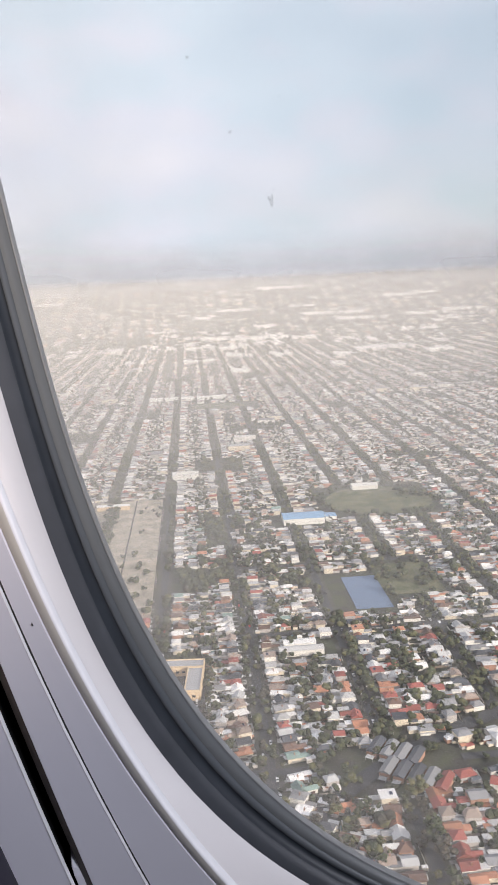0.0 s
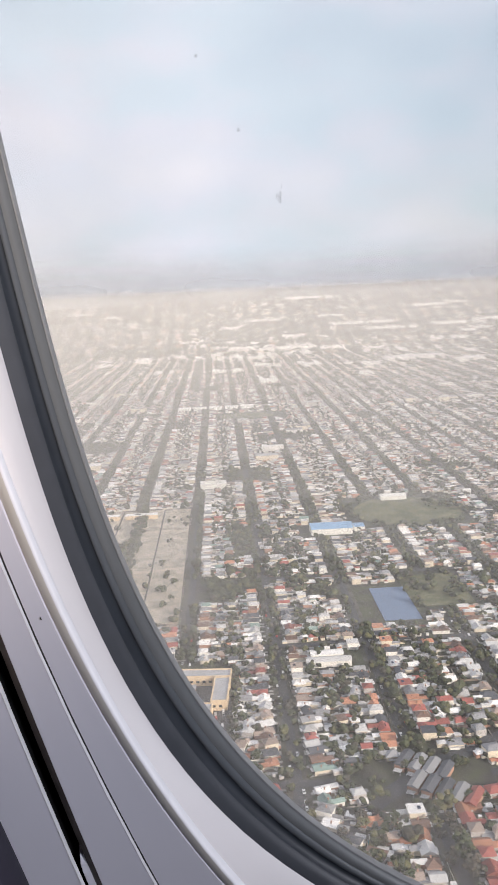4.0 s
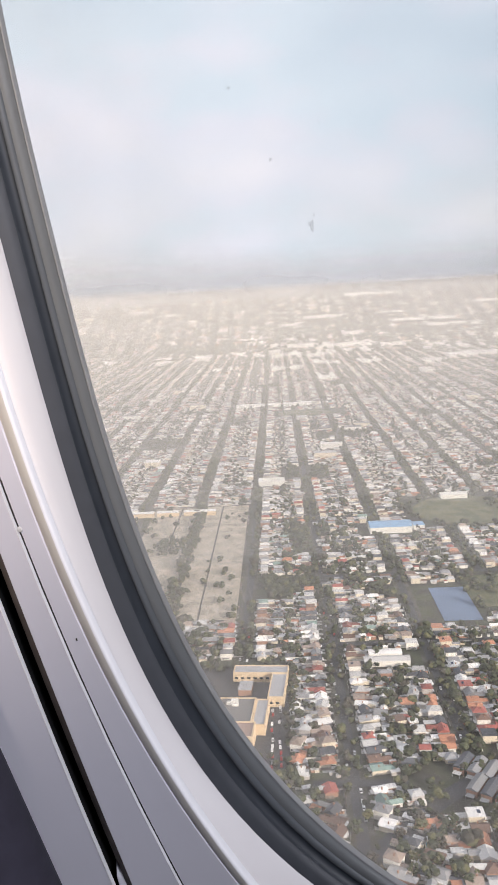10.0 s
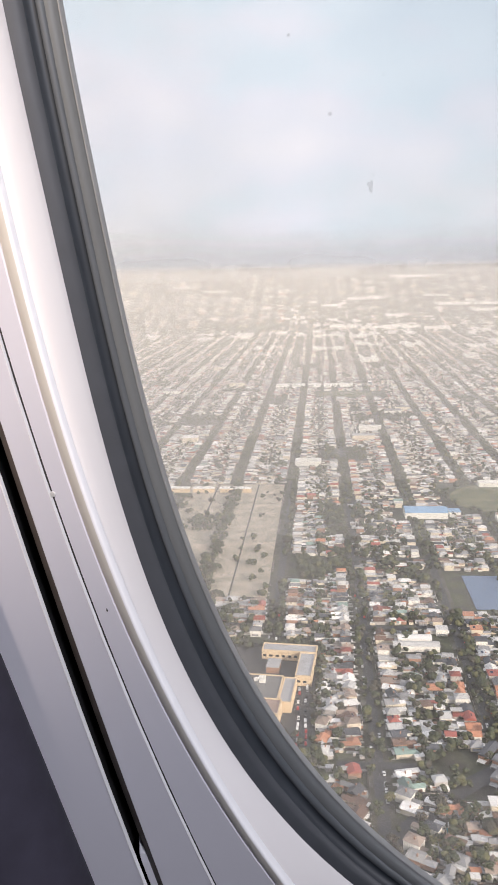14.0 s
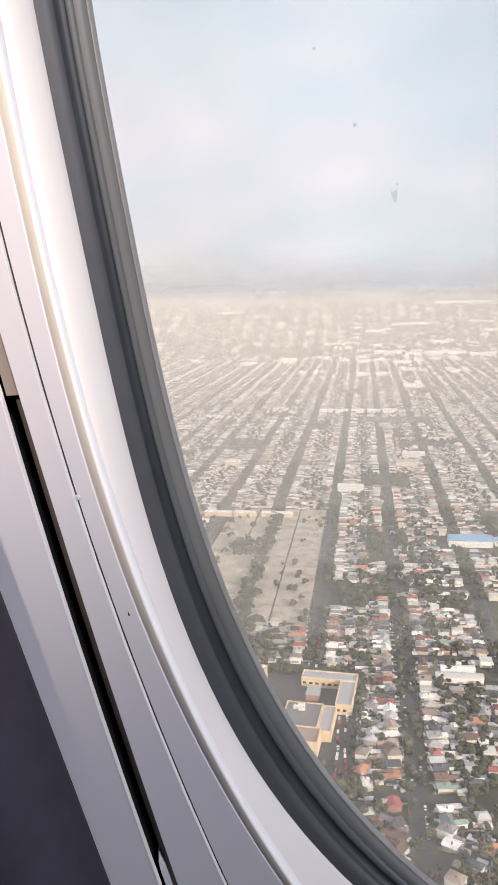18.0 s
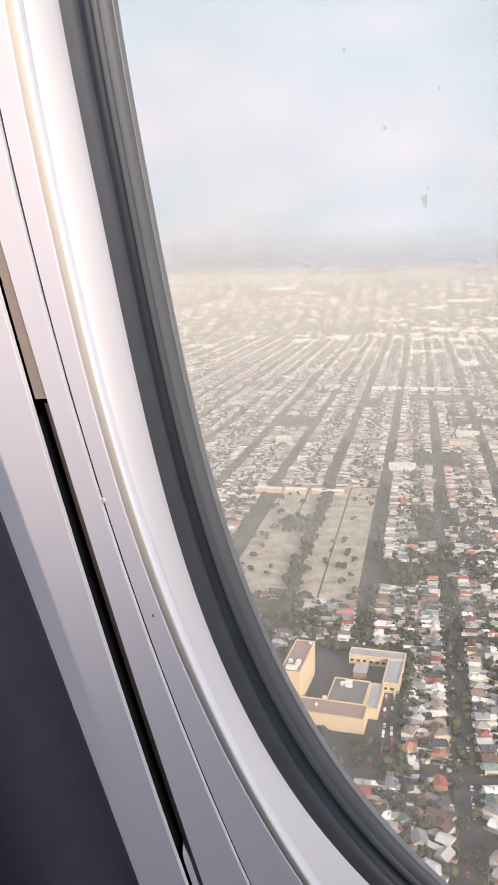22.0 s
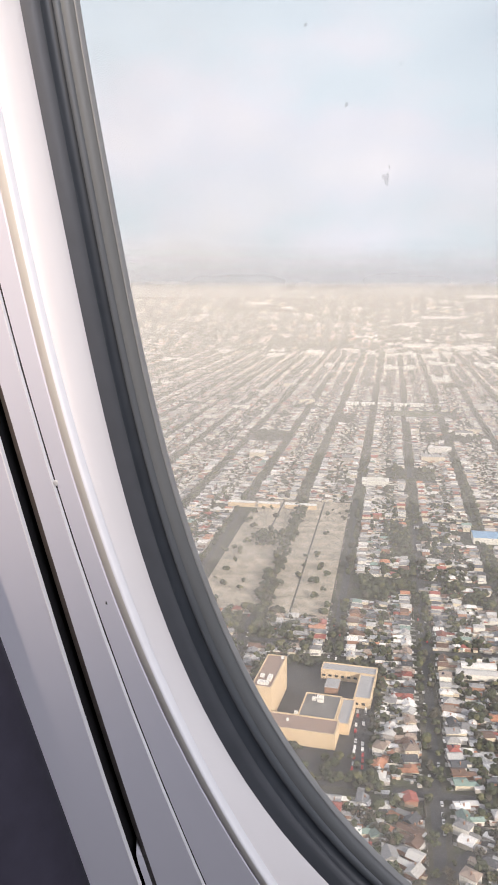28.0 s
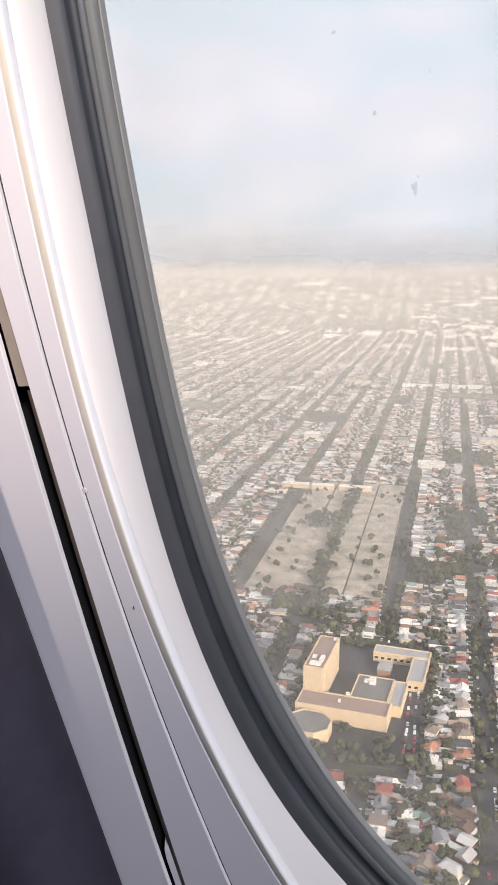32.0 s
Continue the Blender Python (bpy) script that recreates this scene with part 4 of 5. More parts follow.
lots = []
lr = random.Random(21)
for i in range(len(STREETS) - 1):
    s0, s1 = STREETS[i] + 6.5, STREETS[i + 1] - 6.5
    depth = (s1 - s0) / 2
    for j in range(len(CROSS) - 1):
        c0, c1 = CROSS[j] + 4.5, CROSS[j + 1] - 4.5
        for face, p in ((-1, s0), (1, s1)):
            q = c0 + 1
            while q < c1 - 7:
                fr = lr.uniform(9, 12.5) if q < 2700 else lr.uniform(13, 18)
                lots.append((p, q + fr / 2, face, fr, depth))
                q += fr
lots.sort(key=lambda o: o[0] ** 2 + o[1] ** 2)
for p, q, face, fr, depth in lots:
    lot(p, q, face, fr, depth, lr)

# trees along the cross streets
for q in CROSS:
    for i in range(-120, 260):
        p = i * 9.0 + lr.uniform(-3, 3)
        x, y = city(p, q)
        if math.hypot(x, y) < 1700 and free(p, q, 3) and lr.random() < 0.42:
            any_tree(*city(p, q + lr.choice((-5.5, 5.5))), lr, lr.uniform(0.6, 1.05))

# houses on the odd corners left between the blocks
for i in range(-24, 90):
    for j in range(22, 100):
        p, q = i * 12.0 + lr.uniform(-2, 2), j * 13.0 + lr.uniform(-2, 2)
        x, y = city(p, q)
        r = math.hypot(x, y)
        if not 285 < r < 1250 or not seen(x, y) or not free(p, q, 5) or min(abs(p - s) for s in STREETS) < 10 or min(abs(q - c) for c in CROSS) < 9:
            continue
        if any(abs(a - p) < 13 and abs(b - q) < 12 for a, b in BUILT if abs(a - p) < 13):
            if lr.random() < 0.25 and not any(abs(a - p) < 7 and abs(b - q) < 8 for a, b in BUILT if abs(a - p) < 8):
                any_tree(x, y, lr, lr.uniform(0.6, 1.0))
            continue
        lot(p + 8, q, 1, 12, 16, lr)

# small houses and trees in the gaps close by
for i in range(-10, 40):
    for j in range(32, 62):
        p, q = i * 9.0 + lr.uniform(-2, 2), j * 9.5 + lr.uniform(-2, 2)
        x, y = city(p, q)
        if not 300 < math.hypot(x, y) < 600 or not seen(x, y, -4) or not free(p, q, 4) or min(abs(p - s) for s in STREETS) < 10 or min(abs(q - c) for c in CROSS) < 9:
            continue
        if min(math.hypot(p - a, q - b) for a, b in bend) < 12 or any(abs(a - p) < 10.5 and abs(b - q) < 10.5 for a, b in BUILT):
            continue
        if lr.random() < 0.7 and near_count[0] < 335:
            BUILT.append((p, q))
            near_house(x, y, math.degrees(-GRID) + lr.choice((0, 90)) + lr.uniform(-20, 20), lr)
        else:
            any_tree(x, y, lr, lr.uniform(0.6, 1.0))

# ---- open places and large buildings ----
def ground_patch(name, key, mat, label, category, z=0.12, inset=0.0, round_=False):
    p, q, hw, hl = OPEN[key]
    hw, hl = hw - inset, hl - inset
    n = 40 if round_ else 4
    ring = [(p + hw * math.cos(2 * math.pi * i / n), q + hl * math.sin(2 * math.pi * i / n)) for i in range(n)] if round_ else [(p - hw, q - hl), (p + hw, q - hl), (p + hw, q + hl), (p - hw, q + hl)]
    pts = [city(a, b) for a, b in ring]
    v = [(x, y, -0.2) for x, y in pts] + [(x, y, z) for x, y in pts]
    f = [tuple(range(n, 2 * n))] + [(i, (i + 1) % n, n + (i + 1) % n, n + i) for i in range(n)]
    return tagged(new(name, mesh_of(name, v, f, mat)), label, category, kind="structure")


def building(name, x, y, turn, blocks, label, category, wall_mat, roof_mat, group=""):
    """blocks: (dx, dy, w, d, h, kind) of one building; each has its walls and roof."""
    x, y = x * S, y * S
    b = thing(name, pose(x, y, height(x, y), 0, 0, -math.degrees(GRID) + turn), label, category, group)
    for dx, dy, w, d, h, kind in blocks:
        dx, dy, w, d = dx * S, dy * S, w * S, d * S
        part("walls", mesh_of("walls", *shifted(box(-w / 2, w / 2, -d / 2, d / 2, -0.5, h), dx, dy), wall_mat), b)
        part("roof", mesh_of("roof", *shifted(roof_mesh(w, d, h, min(w, d) * 0.12, kind, 0.3), dx, dy), roof_mat), b)
    return b


br = random.Random(3)
# cemetery
ground_patch("cemetery_ground", "cemetery", M_DRY, "dry pale cemetery lawn ruled by paths", "lawn", 0.5)
cp, cq, cw, cl = OPEN["cemetery"]
stones = Batch()
for row in range(64):
    for col in range(40):
        p, q = cp - cw + 3 + col * 3.4, cq - cl + 4 + row * 6.35
        dense = (0.95 if row < 34 else 0.4) * (0.5 + 0.8 * noise.noise(Vector((p * 0.03, q * 0.03, 0))))
        if abs(p - cp - 2) < 7 or br.random() > dense or (30 < row < 40 and p < cp + 6):
            continue
        x, y = city(p, q + br.uniform(-0.4, 0.4))
        stones.add(UNIT_WALL, x, y, 0.5, -GRID, (br.uniform(0.9, 1.6), br.uniform(0.8, 2.2), br.uniform(0.25, 0.8)))
        k = len(stones.v)
        stones.f.append((k - 4, k - 3, k - 2, k - 1))
stones.make("headstones", M_STONE, "rows of grey and brown headstones on dry grass", "headstones")
for p, q0, q1, w in ((cp + 2, cq - cl, cq + cl, 4.0), (cp - 28, cq + 10, cq + cl, 2.0), (cp + 30, cq - cl, cq + cl, 2.0)):
    pts = [(p, q0 + (q1 - q0) * i / 8) for i in range(9)]
    keep = dict(OPEN)
    OPEN.clear()
    tagged(new("path", ribbon(pts, w, 0.58, M_VERGE, "path")), "worn gravel cemetery path", "path", "cemetery paths", "structure")
    OPEN.update(keep)
for _ in range(300):
    a = br.random()
    if a < 0.6:
        p, q = cp + br.uniform(-7, 8), cq - cl + br.uniform(0, 2 * cl)
    elif a < 0.8:
        p, q = cp + br.uniform(-44, 4), cq + br.uniform(-10, 44)
    else:
        p, q = cp + br.uniform(-cw, cw), cq + br.uniform(-cl, cl)
    any_tree(*city(p, q), br, br.uniform(0.7, 1.3))

# civic block: a tall slab, a long front wing, a hall, a court with low wings and an eight-sided annex
ground_patch("car_park", "civic", M_ASPHALT, "grey asphalt yard round the civic block", "yard", 0.4)
x, y = 32 * S, 444 * S
civic = thing("civic_building", pose(x, y, 0.2, 0, 0, -math.degrees(GRID) - 5), "cream civic block with flat brown and grey roofs round a court", "building")


def civic_block(nm, dx, dy, w, d, h, rm, cut=0.0):
    """One block with walls, a sunk roof and a parapet all round. cut: how far its corners are cut off."""
    a, b = w / 2, d / 2
    plan = [(-a + cut, -b), (a - cut, -b), (a, -b + cut), (a, b - cut), (a - cut, b), (-a + cut, b), (-a, b - cut), (-a, -b + cut)] if cut else [(-a, -b), (a, -b), (a, b), (-a, b)]
    n, k = len(plan), 1 - 0.9 / a
    inner = [(px * k, py * (1 - 0.9 / b)) for px, py in plan]
    at = lambda ring, z: [(px + dx, py + dy, z) for px, py in ring]
    blk = part(nm, mesh_of(nm, at(plan, 0) + at(plan, h), [(i, (i + 1) % n, n + (i + 1) % n, n + i) for i in range(n)], M_CREAM), civic)
    part("flat_roof", mesh_of("flat_roof", at(inner, h - 0.4) + at(inner, h - 0.1), [tuple(range(n, 2 * n))] + [(i, (i + 1) % n, n + (i + 1) % n, n + i) for i in range(n)], rm), blk)
    rings = at(plan, h) + at(plan, h + 0.6) + at(inner, h + 0.6) + at(inner, h - 0.2)
    part("parapet", mesh_of("parapet", rings, [(r * n + i, r * n + (i + 1) % n, (r + 1) * n + (i + 1) % n, (r + 1) * n + i) for r in range(3) for i in range(n)], M_CREAM), blk)
    return blk


M_GREYROOF = material("grey_flat_roof", (0.20, 0.195, 0.19), 0.9, 0, 0.2, 0.15)
M_PALEROOF = material("pale_flat_roof", (0.40, 0.40, 0.41), 0.85, 0, 0.15, 0.2)
for nm, dx, dy, w, d, h, rm, cut in (("tower", -30, 2, 15, 52, 27, M_PINK, 0), ("front_wing", -5, -37, 64, 20, 11, M_PINK, 0), ("hall", 10, -8, 27, 36, 9, M_GREYROOF, 0), ("side_wing", 28.6, -8, 9.6, 36, 8, M_PALEROOF, 0),
                                     ("rear_wing", 22, 58, 44, 13, 8, M_PALEROOF, 0), ("court_wing", 37.6, 32, 12.6, 38, 8, M_PALEROOF, 0), ("annex", -23, -64, 30, 28, 9, M_GREYROOF, 8)):
    blk = civic_block(nm, dx, dy, w, d, h, rm, cut)
    for k in range(int(w / 5)):
        if nm in ("rear_wing", "court_wing", "annex") and not (cut and abs(5 * k - w / 2 + 2.5) > 5):
            part("window", mesh_of("window", *shifted(box(-1.3, 1.3, -0.08, 0.02, h * 0.35, h * 0.35 + 1.8), dx - w / 2 + 2.5 + 5 * k, dy - d / 2), M_GLASS_DARK), blk)
for dx, dy, sx, sy, h in ((8, 4, 5, 4, 9), (4, 1, 3, 3, 9), (9, -1, 5, 2.5, 9), (-5, -22, 2.5, 2.5, 9), (-8, -36, 1.5, 1.5, 11), (-30, -18, 8, 4, 27), (-27, -10, 3, 8, 27), (-33, -8, 3, 3, 27), (-25, 24, 2, 2, 27)):
    part("roof_plant", mesh_of("roof_plant", *shifted(box(-sx / 2, sx / 2, -sy / 2, sy / 2, h - 0.2, h + 1.8), dx, dy), M_SHED), civic, "white rooftop plant box")
hut = thing("yard_hut", civic.matrix_basis @ pose(12, 36, 0.2), "low brown hut with a pale roof in the yard", "hut")
part("walls", mesh_of("walls", *box(-5, 5, -7, 7, 0, 5), M_WALL[2]), hut)
part("roof", mesh_of("roof", *box(-5.3, 5.3, -7.3, 7.3, 5, 5.5), M_PALEROOF), hut)

vp, vq, vw, vl = OPEN["civic"]
for _ in range(150):
    e = br.random()
    p, q = (vp + br.choice((-1, 1)) * br.uniform(0.95, 1.12) * vw, vq + br.uniform(-vl, vl)) if e < 0.6 else (vp + br.uniform(-vw, vw), vq + br.choice((-1, 1)) * br.uniform(0.9, 1.0) * vl)
    any_tree(*city(p, q), br, br.uniform(0.6, 1.1))

for _ in range(170):
    u, w = br.uniform(-48, 46), br.uniform(-82, 74)
    if (-46 < u < 46 and -50 < w < 68) or (abs(u + 23) < 18 and abs(w + 64) < 17):
        continue
    at = civic.matrix_basis @ Vector((u, w, 0))
    any_tree(at.x, at.y, br, br.uniform(0.6, 1.1))

# sports hall with the blue roof, park and court
building("sports_hall", 236, 770, 0, [(0, 0, 42, 24, 8, "gable")], "long sports hall with a bright blue metal roof", "hall", M_SHED, M_BLUE)
building("hall_annex", 265, 767, 0, [(0, 0, 11, 13, 6, "flat")], "low pale blue roofed annex beside the hall", "annex", M_SHED, M_BLUE)
ground_patch("park_lawn", "park", M_LAWN, "green sports oval edged with trees", "lawn", 0.35, 4, True)
building("pavilion", 342, 868, 0, [(0, 0, 30, 14, 6, "gable")], "long white pavilion at the edge of the park", "pavilion", M_SHED, M_SHED)
pp, pq, pw, pl = OPEN["park"]
for i in range(70):
    th = br.uniform(0, 2 * math.pi)
    k = br.uniform(0.95, 1.15)
    any_tree(*city(pp + pw * k * math.cos(th), pq + pl * k * math.sin(th)), br, br.uniform(0.8, 1.4))
for i in range(26):
    any_tree(*city(pp + pw * br.uniform(0.4, 1), pq + pl * br.uniform(-0.1, 0.7)), br, br.uniform(0.8, 1.3))
ground_patch("tennis_court", "court", M_COURT, "flat blue hard court with pale lines", "court", 0.45, 1)
kp, kq, kw, kl = OPEN["court"]
for _ in range(12):
    any_tree(*city(kp + br.uniform(1.2, 1.4) * kw, kq + br.uniform(-kl, kl)), br, br.uniform(0.5, 0.9))
ground_patch("grove_lawn", "grove", M_LAWN, "small green park under olive trees", "lawn", 0.3, 2)
gp, gq, gw, gl = OPEN["grove"]
for _ in range(34):
    any_tree(*city(gp + br.uniform(-gw, gw), gq + br.uniform(-gl, gl)), br, br.uniform(0.8, 1.4))
for dq in (-6.5, 6.5):
    x, y = city(*(lambda a: (a[0], a[1] + dq))(OPEN["terrace"]))
    building("row_block", x / S, y / S, 0, [(0, 0, 30 if dq < 0 else 22, 8, 5, "gable")], "long row of units under a white metal roof", "row block", M_WALL[1], M_ROOF[0], "white row blocks")
ground_patch("oval_lawn", "oval", M_LAWN, "distant green oval sports field", "lawn", 0.35, 2, True)
ground_patch("playing_field", "field", M_LAWN, "distant green playing field", "lawn", 0.35, 2)
wp, wq, ww, wl_ = OPEN["wood"]
for _ in range(60):
    any_tree(*city(wp + br.uniform(-ww, ww), wq + br.uniform(-wl_, wl_)), br, br.uniform(1, 1.5))
p, q, hw, hl = OPEN["strip_mall"]
for k in range(5):
    x, y = city(p - hw + 20 + 41 * k, q + br.uniform(-4, 4))
    building("shop_block", x / S, y / S, 0, [(0, 0, 27, 20, 7, "flat")], "broad white flat-roofed shop block", "shop block", M_SHED, M_SHED, "row of shop blocks")

# warehouses on the far slopes: bearing to the right of +y, distance, width, depth
for az, r, w, d in ((10.3, 4900, 230, 30), (11.6, 3950, 170, 60), (13.4, 3900, 120, 50), (15.0, 3930, 150, 60), (17.5, 3900, 90, 50), (19.6, 4350, 260, 40), (21.8, 4250, 240, 60),
                    (24.3, 4600, 170, 40), (9.2, 3800, 80, 50), (6.6, 3750, 70, 40), (4.0, 3600, 80, 40), (22.4, 3300, 120, 90), (24.0, 3350, 90, 70), (26.0, 4300, 200, 50),
                    (28.3, 4350, 160, 50), (16.2, 4780, 260, 30), (1.5, 3500, 60, 40), (-2.0, 3700, 70, 40), (26.8, 3200, 80, 50), (-5.5, 3300, 90, 40), (12.6, 4450, 150, 40)):
    x, y = r * math.sin(radians(az)), r * math.cos(radians(az))
    building("warehouse", x / S, y / S, br.uniform(-3, 3), [(0, 0, w, d, 12, "flat"), (w * 0.3, d * 0.8, w * 0.35, d * 0.5, 9, "gable")], "huge white metal warehouse on the far slope", "warehouse", M_SHED, M_SHED, "far warehouses")

for k in range(56):
    az, r = (br.uniform(-10, 30), br.uniform(2500, 4700)) if k % 3 == 0 else (br.choice((9, 13, 16, 22, 26)) + br.gauss(0, 1.1), br.choice((3200, 3700, 4100)) + br.gauss(0, 90))
    x, y = r * math.sin(radians(az)), r * math.cos(radians(az))
    w, d = br.uniform(30, 105), br.uniform(22, 60)
    building("warehouse", x / S, y / S, br.uniform(-3, 3), [(0, 0, w, d, br.uniform(7, 11), "flat"), (-w * 0.32, d * 0.85, w * 0.3, d * 0.6, 9, "gable"), (w * 0.36, d * 0.8, w * 0.22, d * 0.5, 11, "flat")], "broad white metal warehouse with lower side sheds", "warehouse", M_SHED, M_SHED, "far warehouses")

# larger flat roofs among the houses
for k in range(70):
    r, az = br.uniform(1300, 4300), br.uniform(-14, 30)
    x, y = r * math.sin(radians(az)), r * math.cos(radians(az))
    if free(*city_of(x, y), 20):
        w, d = br.uniform(14, 34), br.uniform(10, 20)
        building("flat_roofed_block", x / S, y / S, 0, [(0, 0, w, d, br.uniform(7, 12), "flat")], "broad pale flat-roofed commercial block", "commercial block", M_WALL[br.choice((0, 1, 3))], br.choice((M_SHED, M_ROOF[1], M_ROOF[2], M_PALEROOF)), "commercial blocks")

# unit rows, market halls, college and pools
tp, tq, tw, tl_ = OPEN["unit_row"]
for j, (n, off) in enumerate(((5, -14), (4, 12))):
    for i in range(n):
        c = 4 if j == 0 and i == n - 1 else br.choice((2, 3, 2, 3))
        p, q = tp + (i - n / 2) * 7.4 - off * 0.25, tq - (i - n / 2) * 5.0 + off
        x, y = city(p, q)
        u = thing("unit", pose(x, y, 0, 0, 0, -math.degrees(GRID) - 34), f"long narrow unit under a {ROOFS[c][0]} gabled roof", "unit", "diagonal row of units")
        wl2 = part("walls", shared(("unit_walls",), box(-3.4, 3.4, -9, 9, 0, 4.6), M_WALL[2]), u)
        part("roof", shared(("unit_roof", c), roof_mesh(6.8, 18, 4.6, 1.7, "gable", 0.5), M_ROOF[c]), u)
        part("carport", shared(("unit_carport",), join(box(-2.6, 2.6, -13.5, -9.5, 2.3, 2.5), box(-2.5, -2.3, -13.4, -13.2, 0, 2.3), box(2.3, 2.5, -13.4, -13.2, 0, 2.3)), M_ROOF[1]), u)
        for k in (-5, 0, 5):
            part("window", shared(("unit_window", k), box(-3.48, -3.4, k - 0.9, k + 0.9, 1.2, 2.6), M_GLASS_DARK), wl2)
for _ in range(26):
    any_tree(*city(tp + br.uniform(-tw, tw), tq + br.choice((-1, 1)) * br.uniform(0.75, 1.0) * tl_), br, br.uniform(0.6, 1.0))
mp, mq, mw, ml = OPEN["market"]
for k, w in enumerate((38, 30, 44)):
    x, y = city(mp - mw + (19, 58, 103)[k], mq)
    building("market_hall", x / S, y / S, 0, [(0, 0, w / S, 10 / S, 6, "flat")], "long low market hall with a cream and white roof", "hall", M_CREAM, M_SHED, "market halls")
gp, gq, gw, gl = OPEN["college"]
x, y = city(gp, gq)
building("college", x / S, y / S, 0, [(-14, 0, 5, 20, 8, "flat"), (14, 0, 5, 20, 8, "flat"), (0, 8, 24, 5, 8, "flat"), (0, -8, 24, 5, 8, "flat")], "white flat-roofed block round a square court", "college", M_SHED, M_SHED)
kp2, kq2, kw2, kl2 = OPEN["copse"]
for _ in range(46):
    any_tree(*city(kp2 + br.uniform(-kw2, kw2), kq2 + br.uniform(-kl2, kl2)), br, br.uniform(0.9, 1.5))
far_roofs.make("house_roofs", M_ROOFS_FAR, "white, grey and red roofs of the farther houses", "roofs")
hill_roofs.make("hill_roofs", M_ROOFS_HILL, "far slope roofs in paler, warmer colours that hold the sunlight", "roofs")
far_walls.make("house_walls", M_WALLS_FAR, "cream, white and brick walls of the farther houses", "walls")
far_sheds.make("shed_roofs", M_ROOFS_FAR, "small pale roofs of backyard sheds", "roofs")
far_trees.make("trees", M_LEAF_FAR, "dark green and brown trees among the houses", "trees")
fences.make("fences", M_FENCE, "wooden side fences between the plots", "fences")
drives.make("driveways", M_CONCRETE, "pale concrete driveways", "driveways")

made, tries = 0, 0
while made < 5 and tries < 400:
    tries += 1
    k = br.randrange(len(STREETS) - 1)
    p, q = (STREETS[k] + STREETS[k + 1]) / 2 + br.uniform(-5, 5), br.uniform(330, 700)
    x, y = city(p, q)
    if not seen(x, y, -6) or not free(p, q, 4):
        continue
    pool = thing("swimming_pool", pose(x, y, 0, 0, 0, -math.degrees(GRID)), "small turquoise backyard swimming pool", "pool", "backyard pools")
    part("rim", shared(("pool_rim",), join(box(-3, 3, -5, -4.4, 0, 0.35), box(-3, 3, 4.4, 5, 0, 0.35), box(-3, -2.4, -4.4, 4.4, 0, 0.35), box(2.4, 3, -4.4, 4.4, 0, 0.35)), M_CONCRETE), pool)
    part("water", shared(("pool_water",), box(-2.4, 2.4, -4.4, 4.4, 0, 0.26), M_POOL), pool)
    made += 1

# cars along the nearest streets
car_body = join(box(-0.9, 0.9, -2.2, 2.2, 0.3, 0.85), ([(-.85, -1.5, .85), (.85, -1.5, .85), (.85, 1.3, .85), (-.85, 1.3, .85), (-.68, -.9, 1.45), (.68, -.9, 1.45), (.68, .8, 1.45), (-.68, .8, 1.45)], [(0, 1, 5, 4), (1, 2, 6, 5), (2, 3, 7, 6), (3, 0, 4, 7), (4, 5, 6, 7)]))
wheel = ([(0, 0.33 * math.cos(a * math.pi / 5), 0.33 * math.sin(a * math.pi / 5)) for a in range(10)] + [(0.22, 0.33 * math.cos(a * math.pi / 5), 0.33 * math.sin(a * math.pi / 5)) for a in range(10)],
         [tuple(range(10)), tuple(range(19, 9, -1))] + [(a, 10 + a, 10 + (a + 1) % 10, (a + 1) % 10) for a in range(10)])
glass = [(-.8, -1.48, .87), (.8, -1.48, .87), (.66, -.95, 1.42), (-.66, -.95, 1.42)]
made, tries = 0, 0
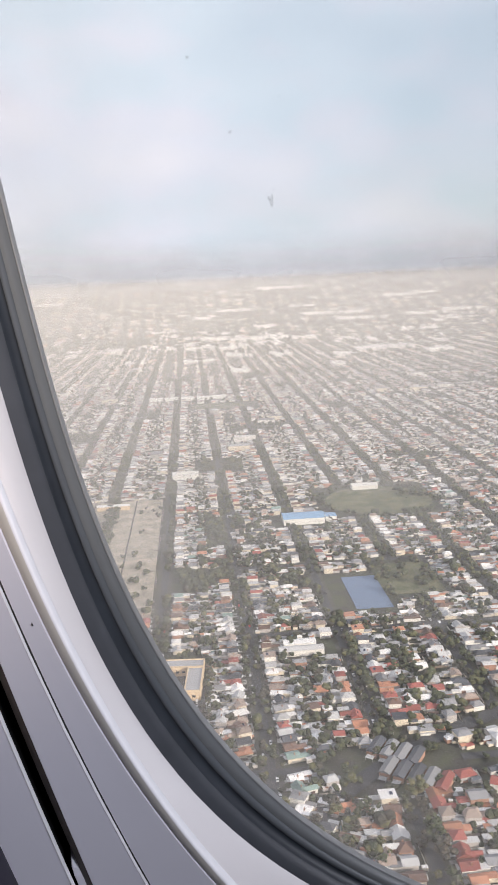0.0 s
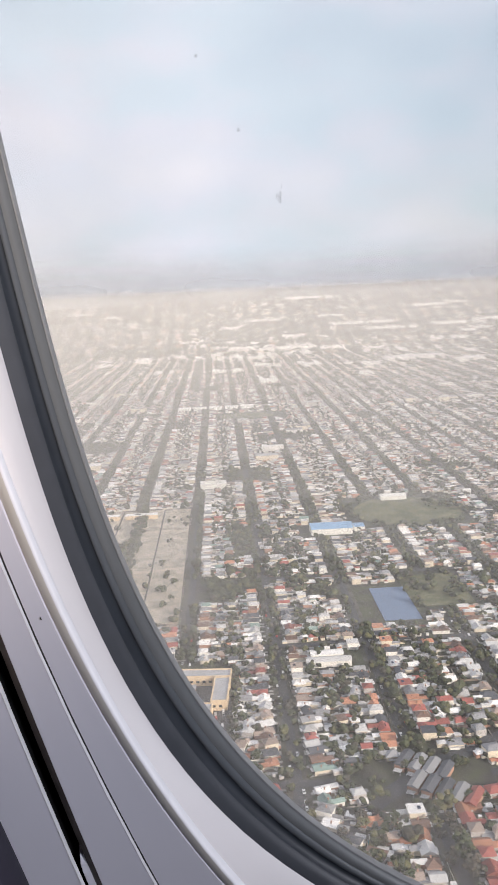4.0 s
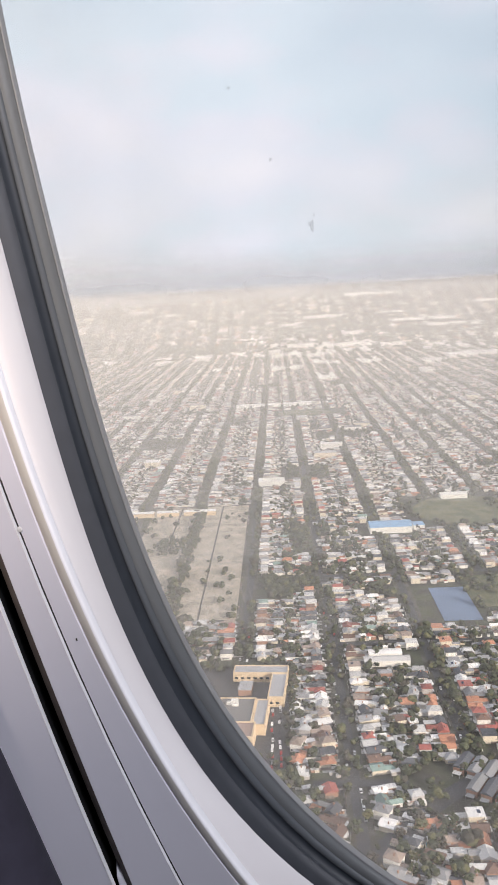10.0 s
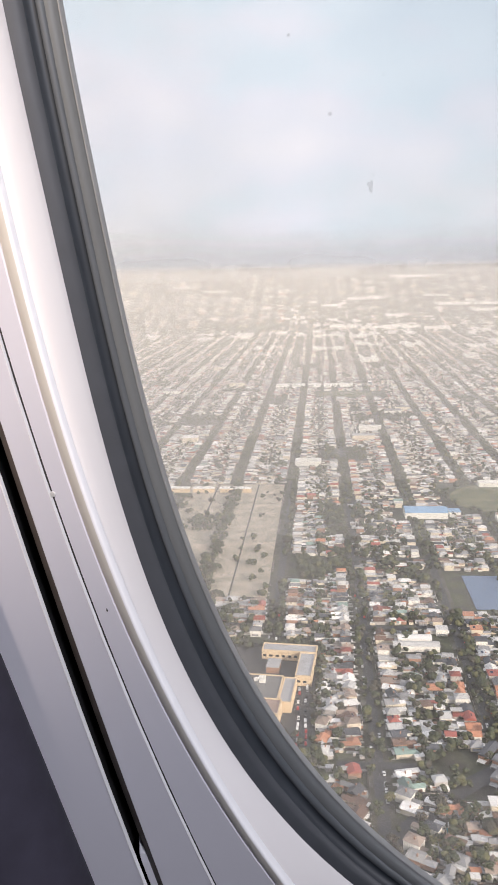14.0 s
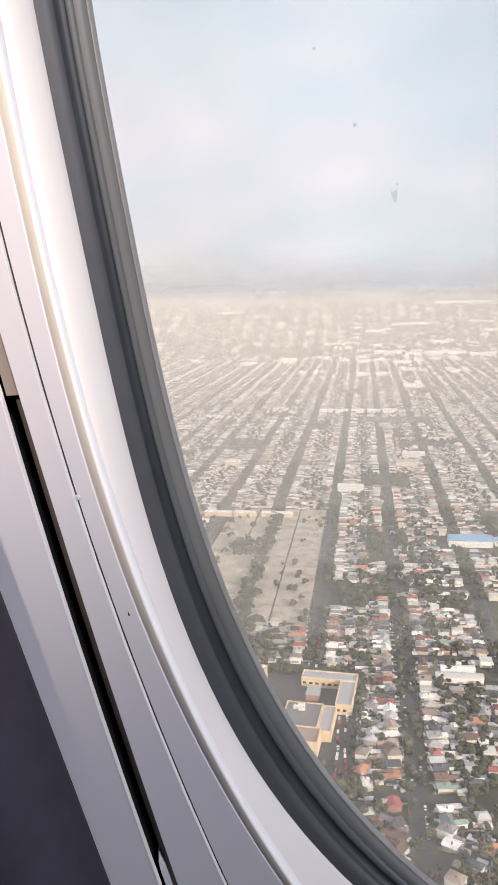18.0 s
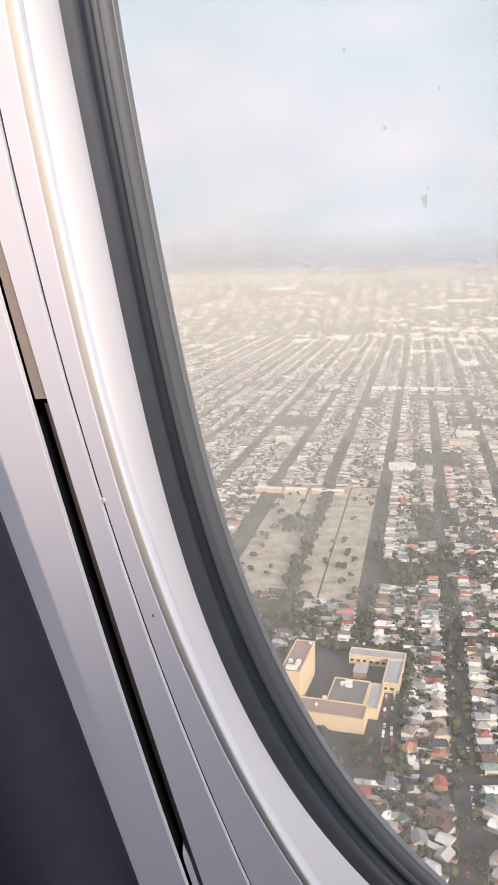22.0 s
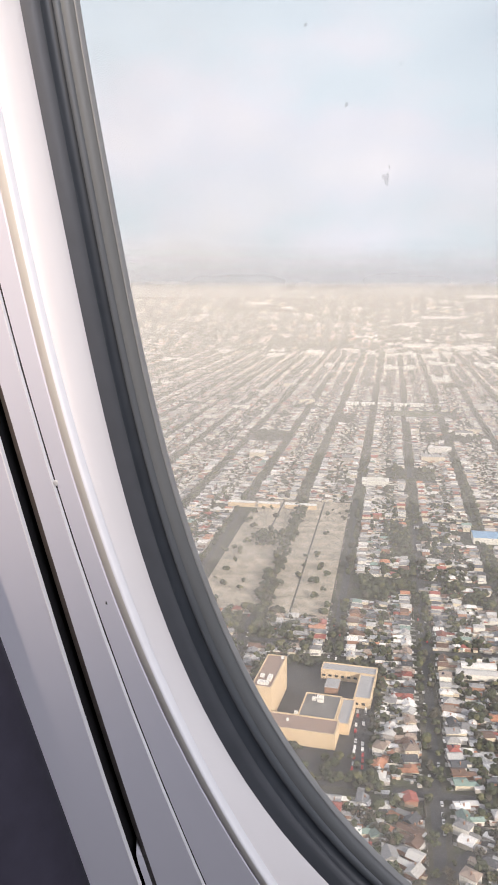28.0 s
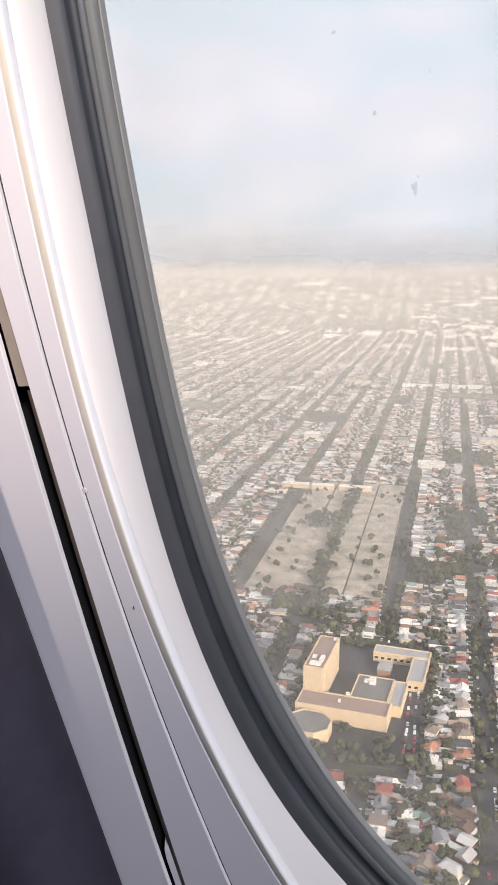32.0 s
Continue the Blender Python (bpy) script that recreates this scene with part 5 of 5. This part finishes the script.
while made < 130 and tries < 2400:
    tries += 1
    p, q = br.choice(STREETS) + br.choice((-3.2, 3.2)), br.uniform(320, 760)
    x, y = city(p, q)
    if made >= 104:
        p, q = vp + (0.74 + 0.12 * (made % 2)) * vw + br.uniform(-0.6, 0.6), vq - vl * 0.85 + (made - 104) * 3.4 + br.uniform(-1.2, 1.2)
        x, y = city(p, q)
    elif not seen(x, y, -6) or not free(p, q, 2):
        continue
    c = br.choice((0, 0, 0, 1, 2, 3))
    car = thing("car", pose(x, y, 0.37, 0, 0, -math.degrees(GRID) + br.choice((0, 180))), f"small {('white', 'silver', 'black', 'red')[c]} car on the street", "car", "parked cars")
    part("body", shared(("car_body", c), car_body, M_CAR[c]), car)
    part("windscreen", shared(("windscreen",), ([(a, b - 0.03, e + 0.02) for a, b, e in glass], [(0, 1, 2, 3)]), M_GLASS_DARK), car)
    for wx in (-0.95, 0.73):
        for wy in (-1.4, 1.4):
            part("wheel", shared(("wheel",), wheel, M_TYRE), car, m=pose(wx, wy, 0.33))
    made += 1

# ---- tinted sheets that stand in for haze ----
VEILS = [300, 400, 520, 680, 880, 1130, 1430, 1780, 2150, 2520, 2900, 3250, 3580, 3880, 4150, 4400, 4620, 4780, 4900]
for k, r in enumerate(VEILS):
    step = r - (VEILS[k - 1] if k else 230)
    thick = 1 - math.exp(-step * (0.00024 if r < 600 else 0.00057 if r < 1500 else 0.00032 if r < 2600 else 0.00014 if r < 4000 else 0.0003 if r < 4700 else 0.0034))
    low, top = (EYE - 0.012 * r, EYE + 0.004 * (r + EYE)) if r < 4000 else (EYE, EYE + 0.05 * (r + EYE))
    # tint paints the air's veil: neutral close by, warm farther, bluish last
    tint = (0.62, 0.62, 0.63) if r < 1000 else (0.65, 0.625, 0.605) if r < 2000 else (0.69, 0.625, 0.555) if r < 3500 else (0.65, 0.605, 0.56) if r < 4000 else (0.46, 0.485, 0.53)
    lean = r + top if r < 3900 else r
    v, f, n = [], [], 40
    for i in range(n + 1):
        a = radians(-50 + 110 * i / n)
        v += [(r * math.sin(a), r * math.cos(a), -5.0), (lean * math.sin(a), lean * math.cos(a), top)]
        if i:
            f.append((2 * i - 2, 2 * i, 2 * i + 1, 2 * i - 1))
    tagged(new("haze_bank", mesh_of("haze_bank", v, f, haze_veil(f"mist_{k}", thick, low, top, tint), True)), "thin tinted sheet standing in for haze over the houses", "haze", "haze banks", "structure")
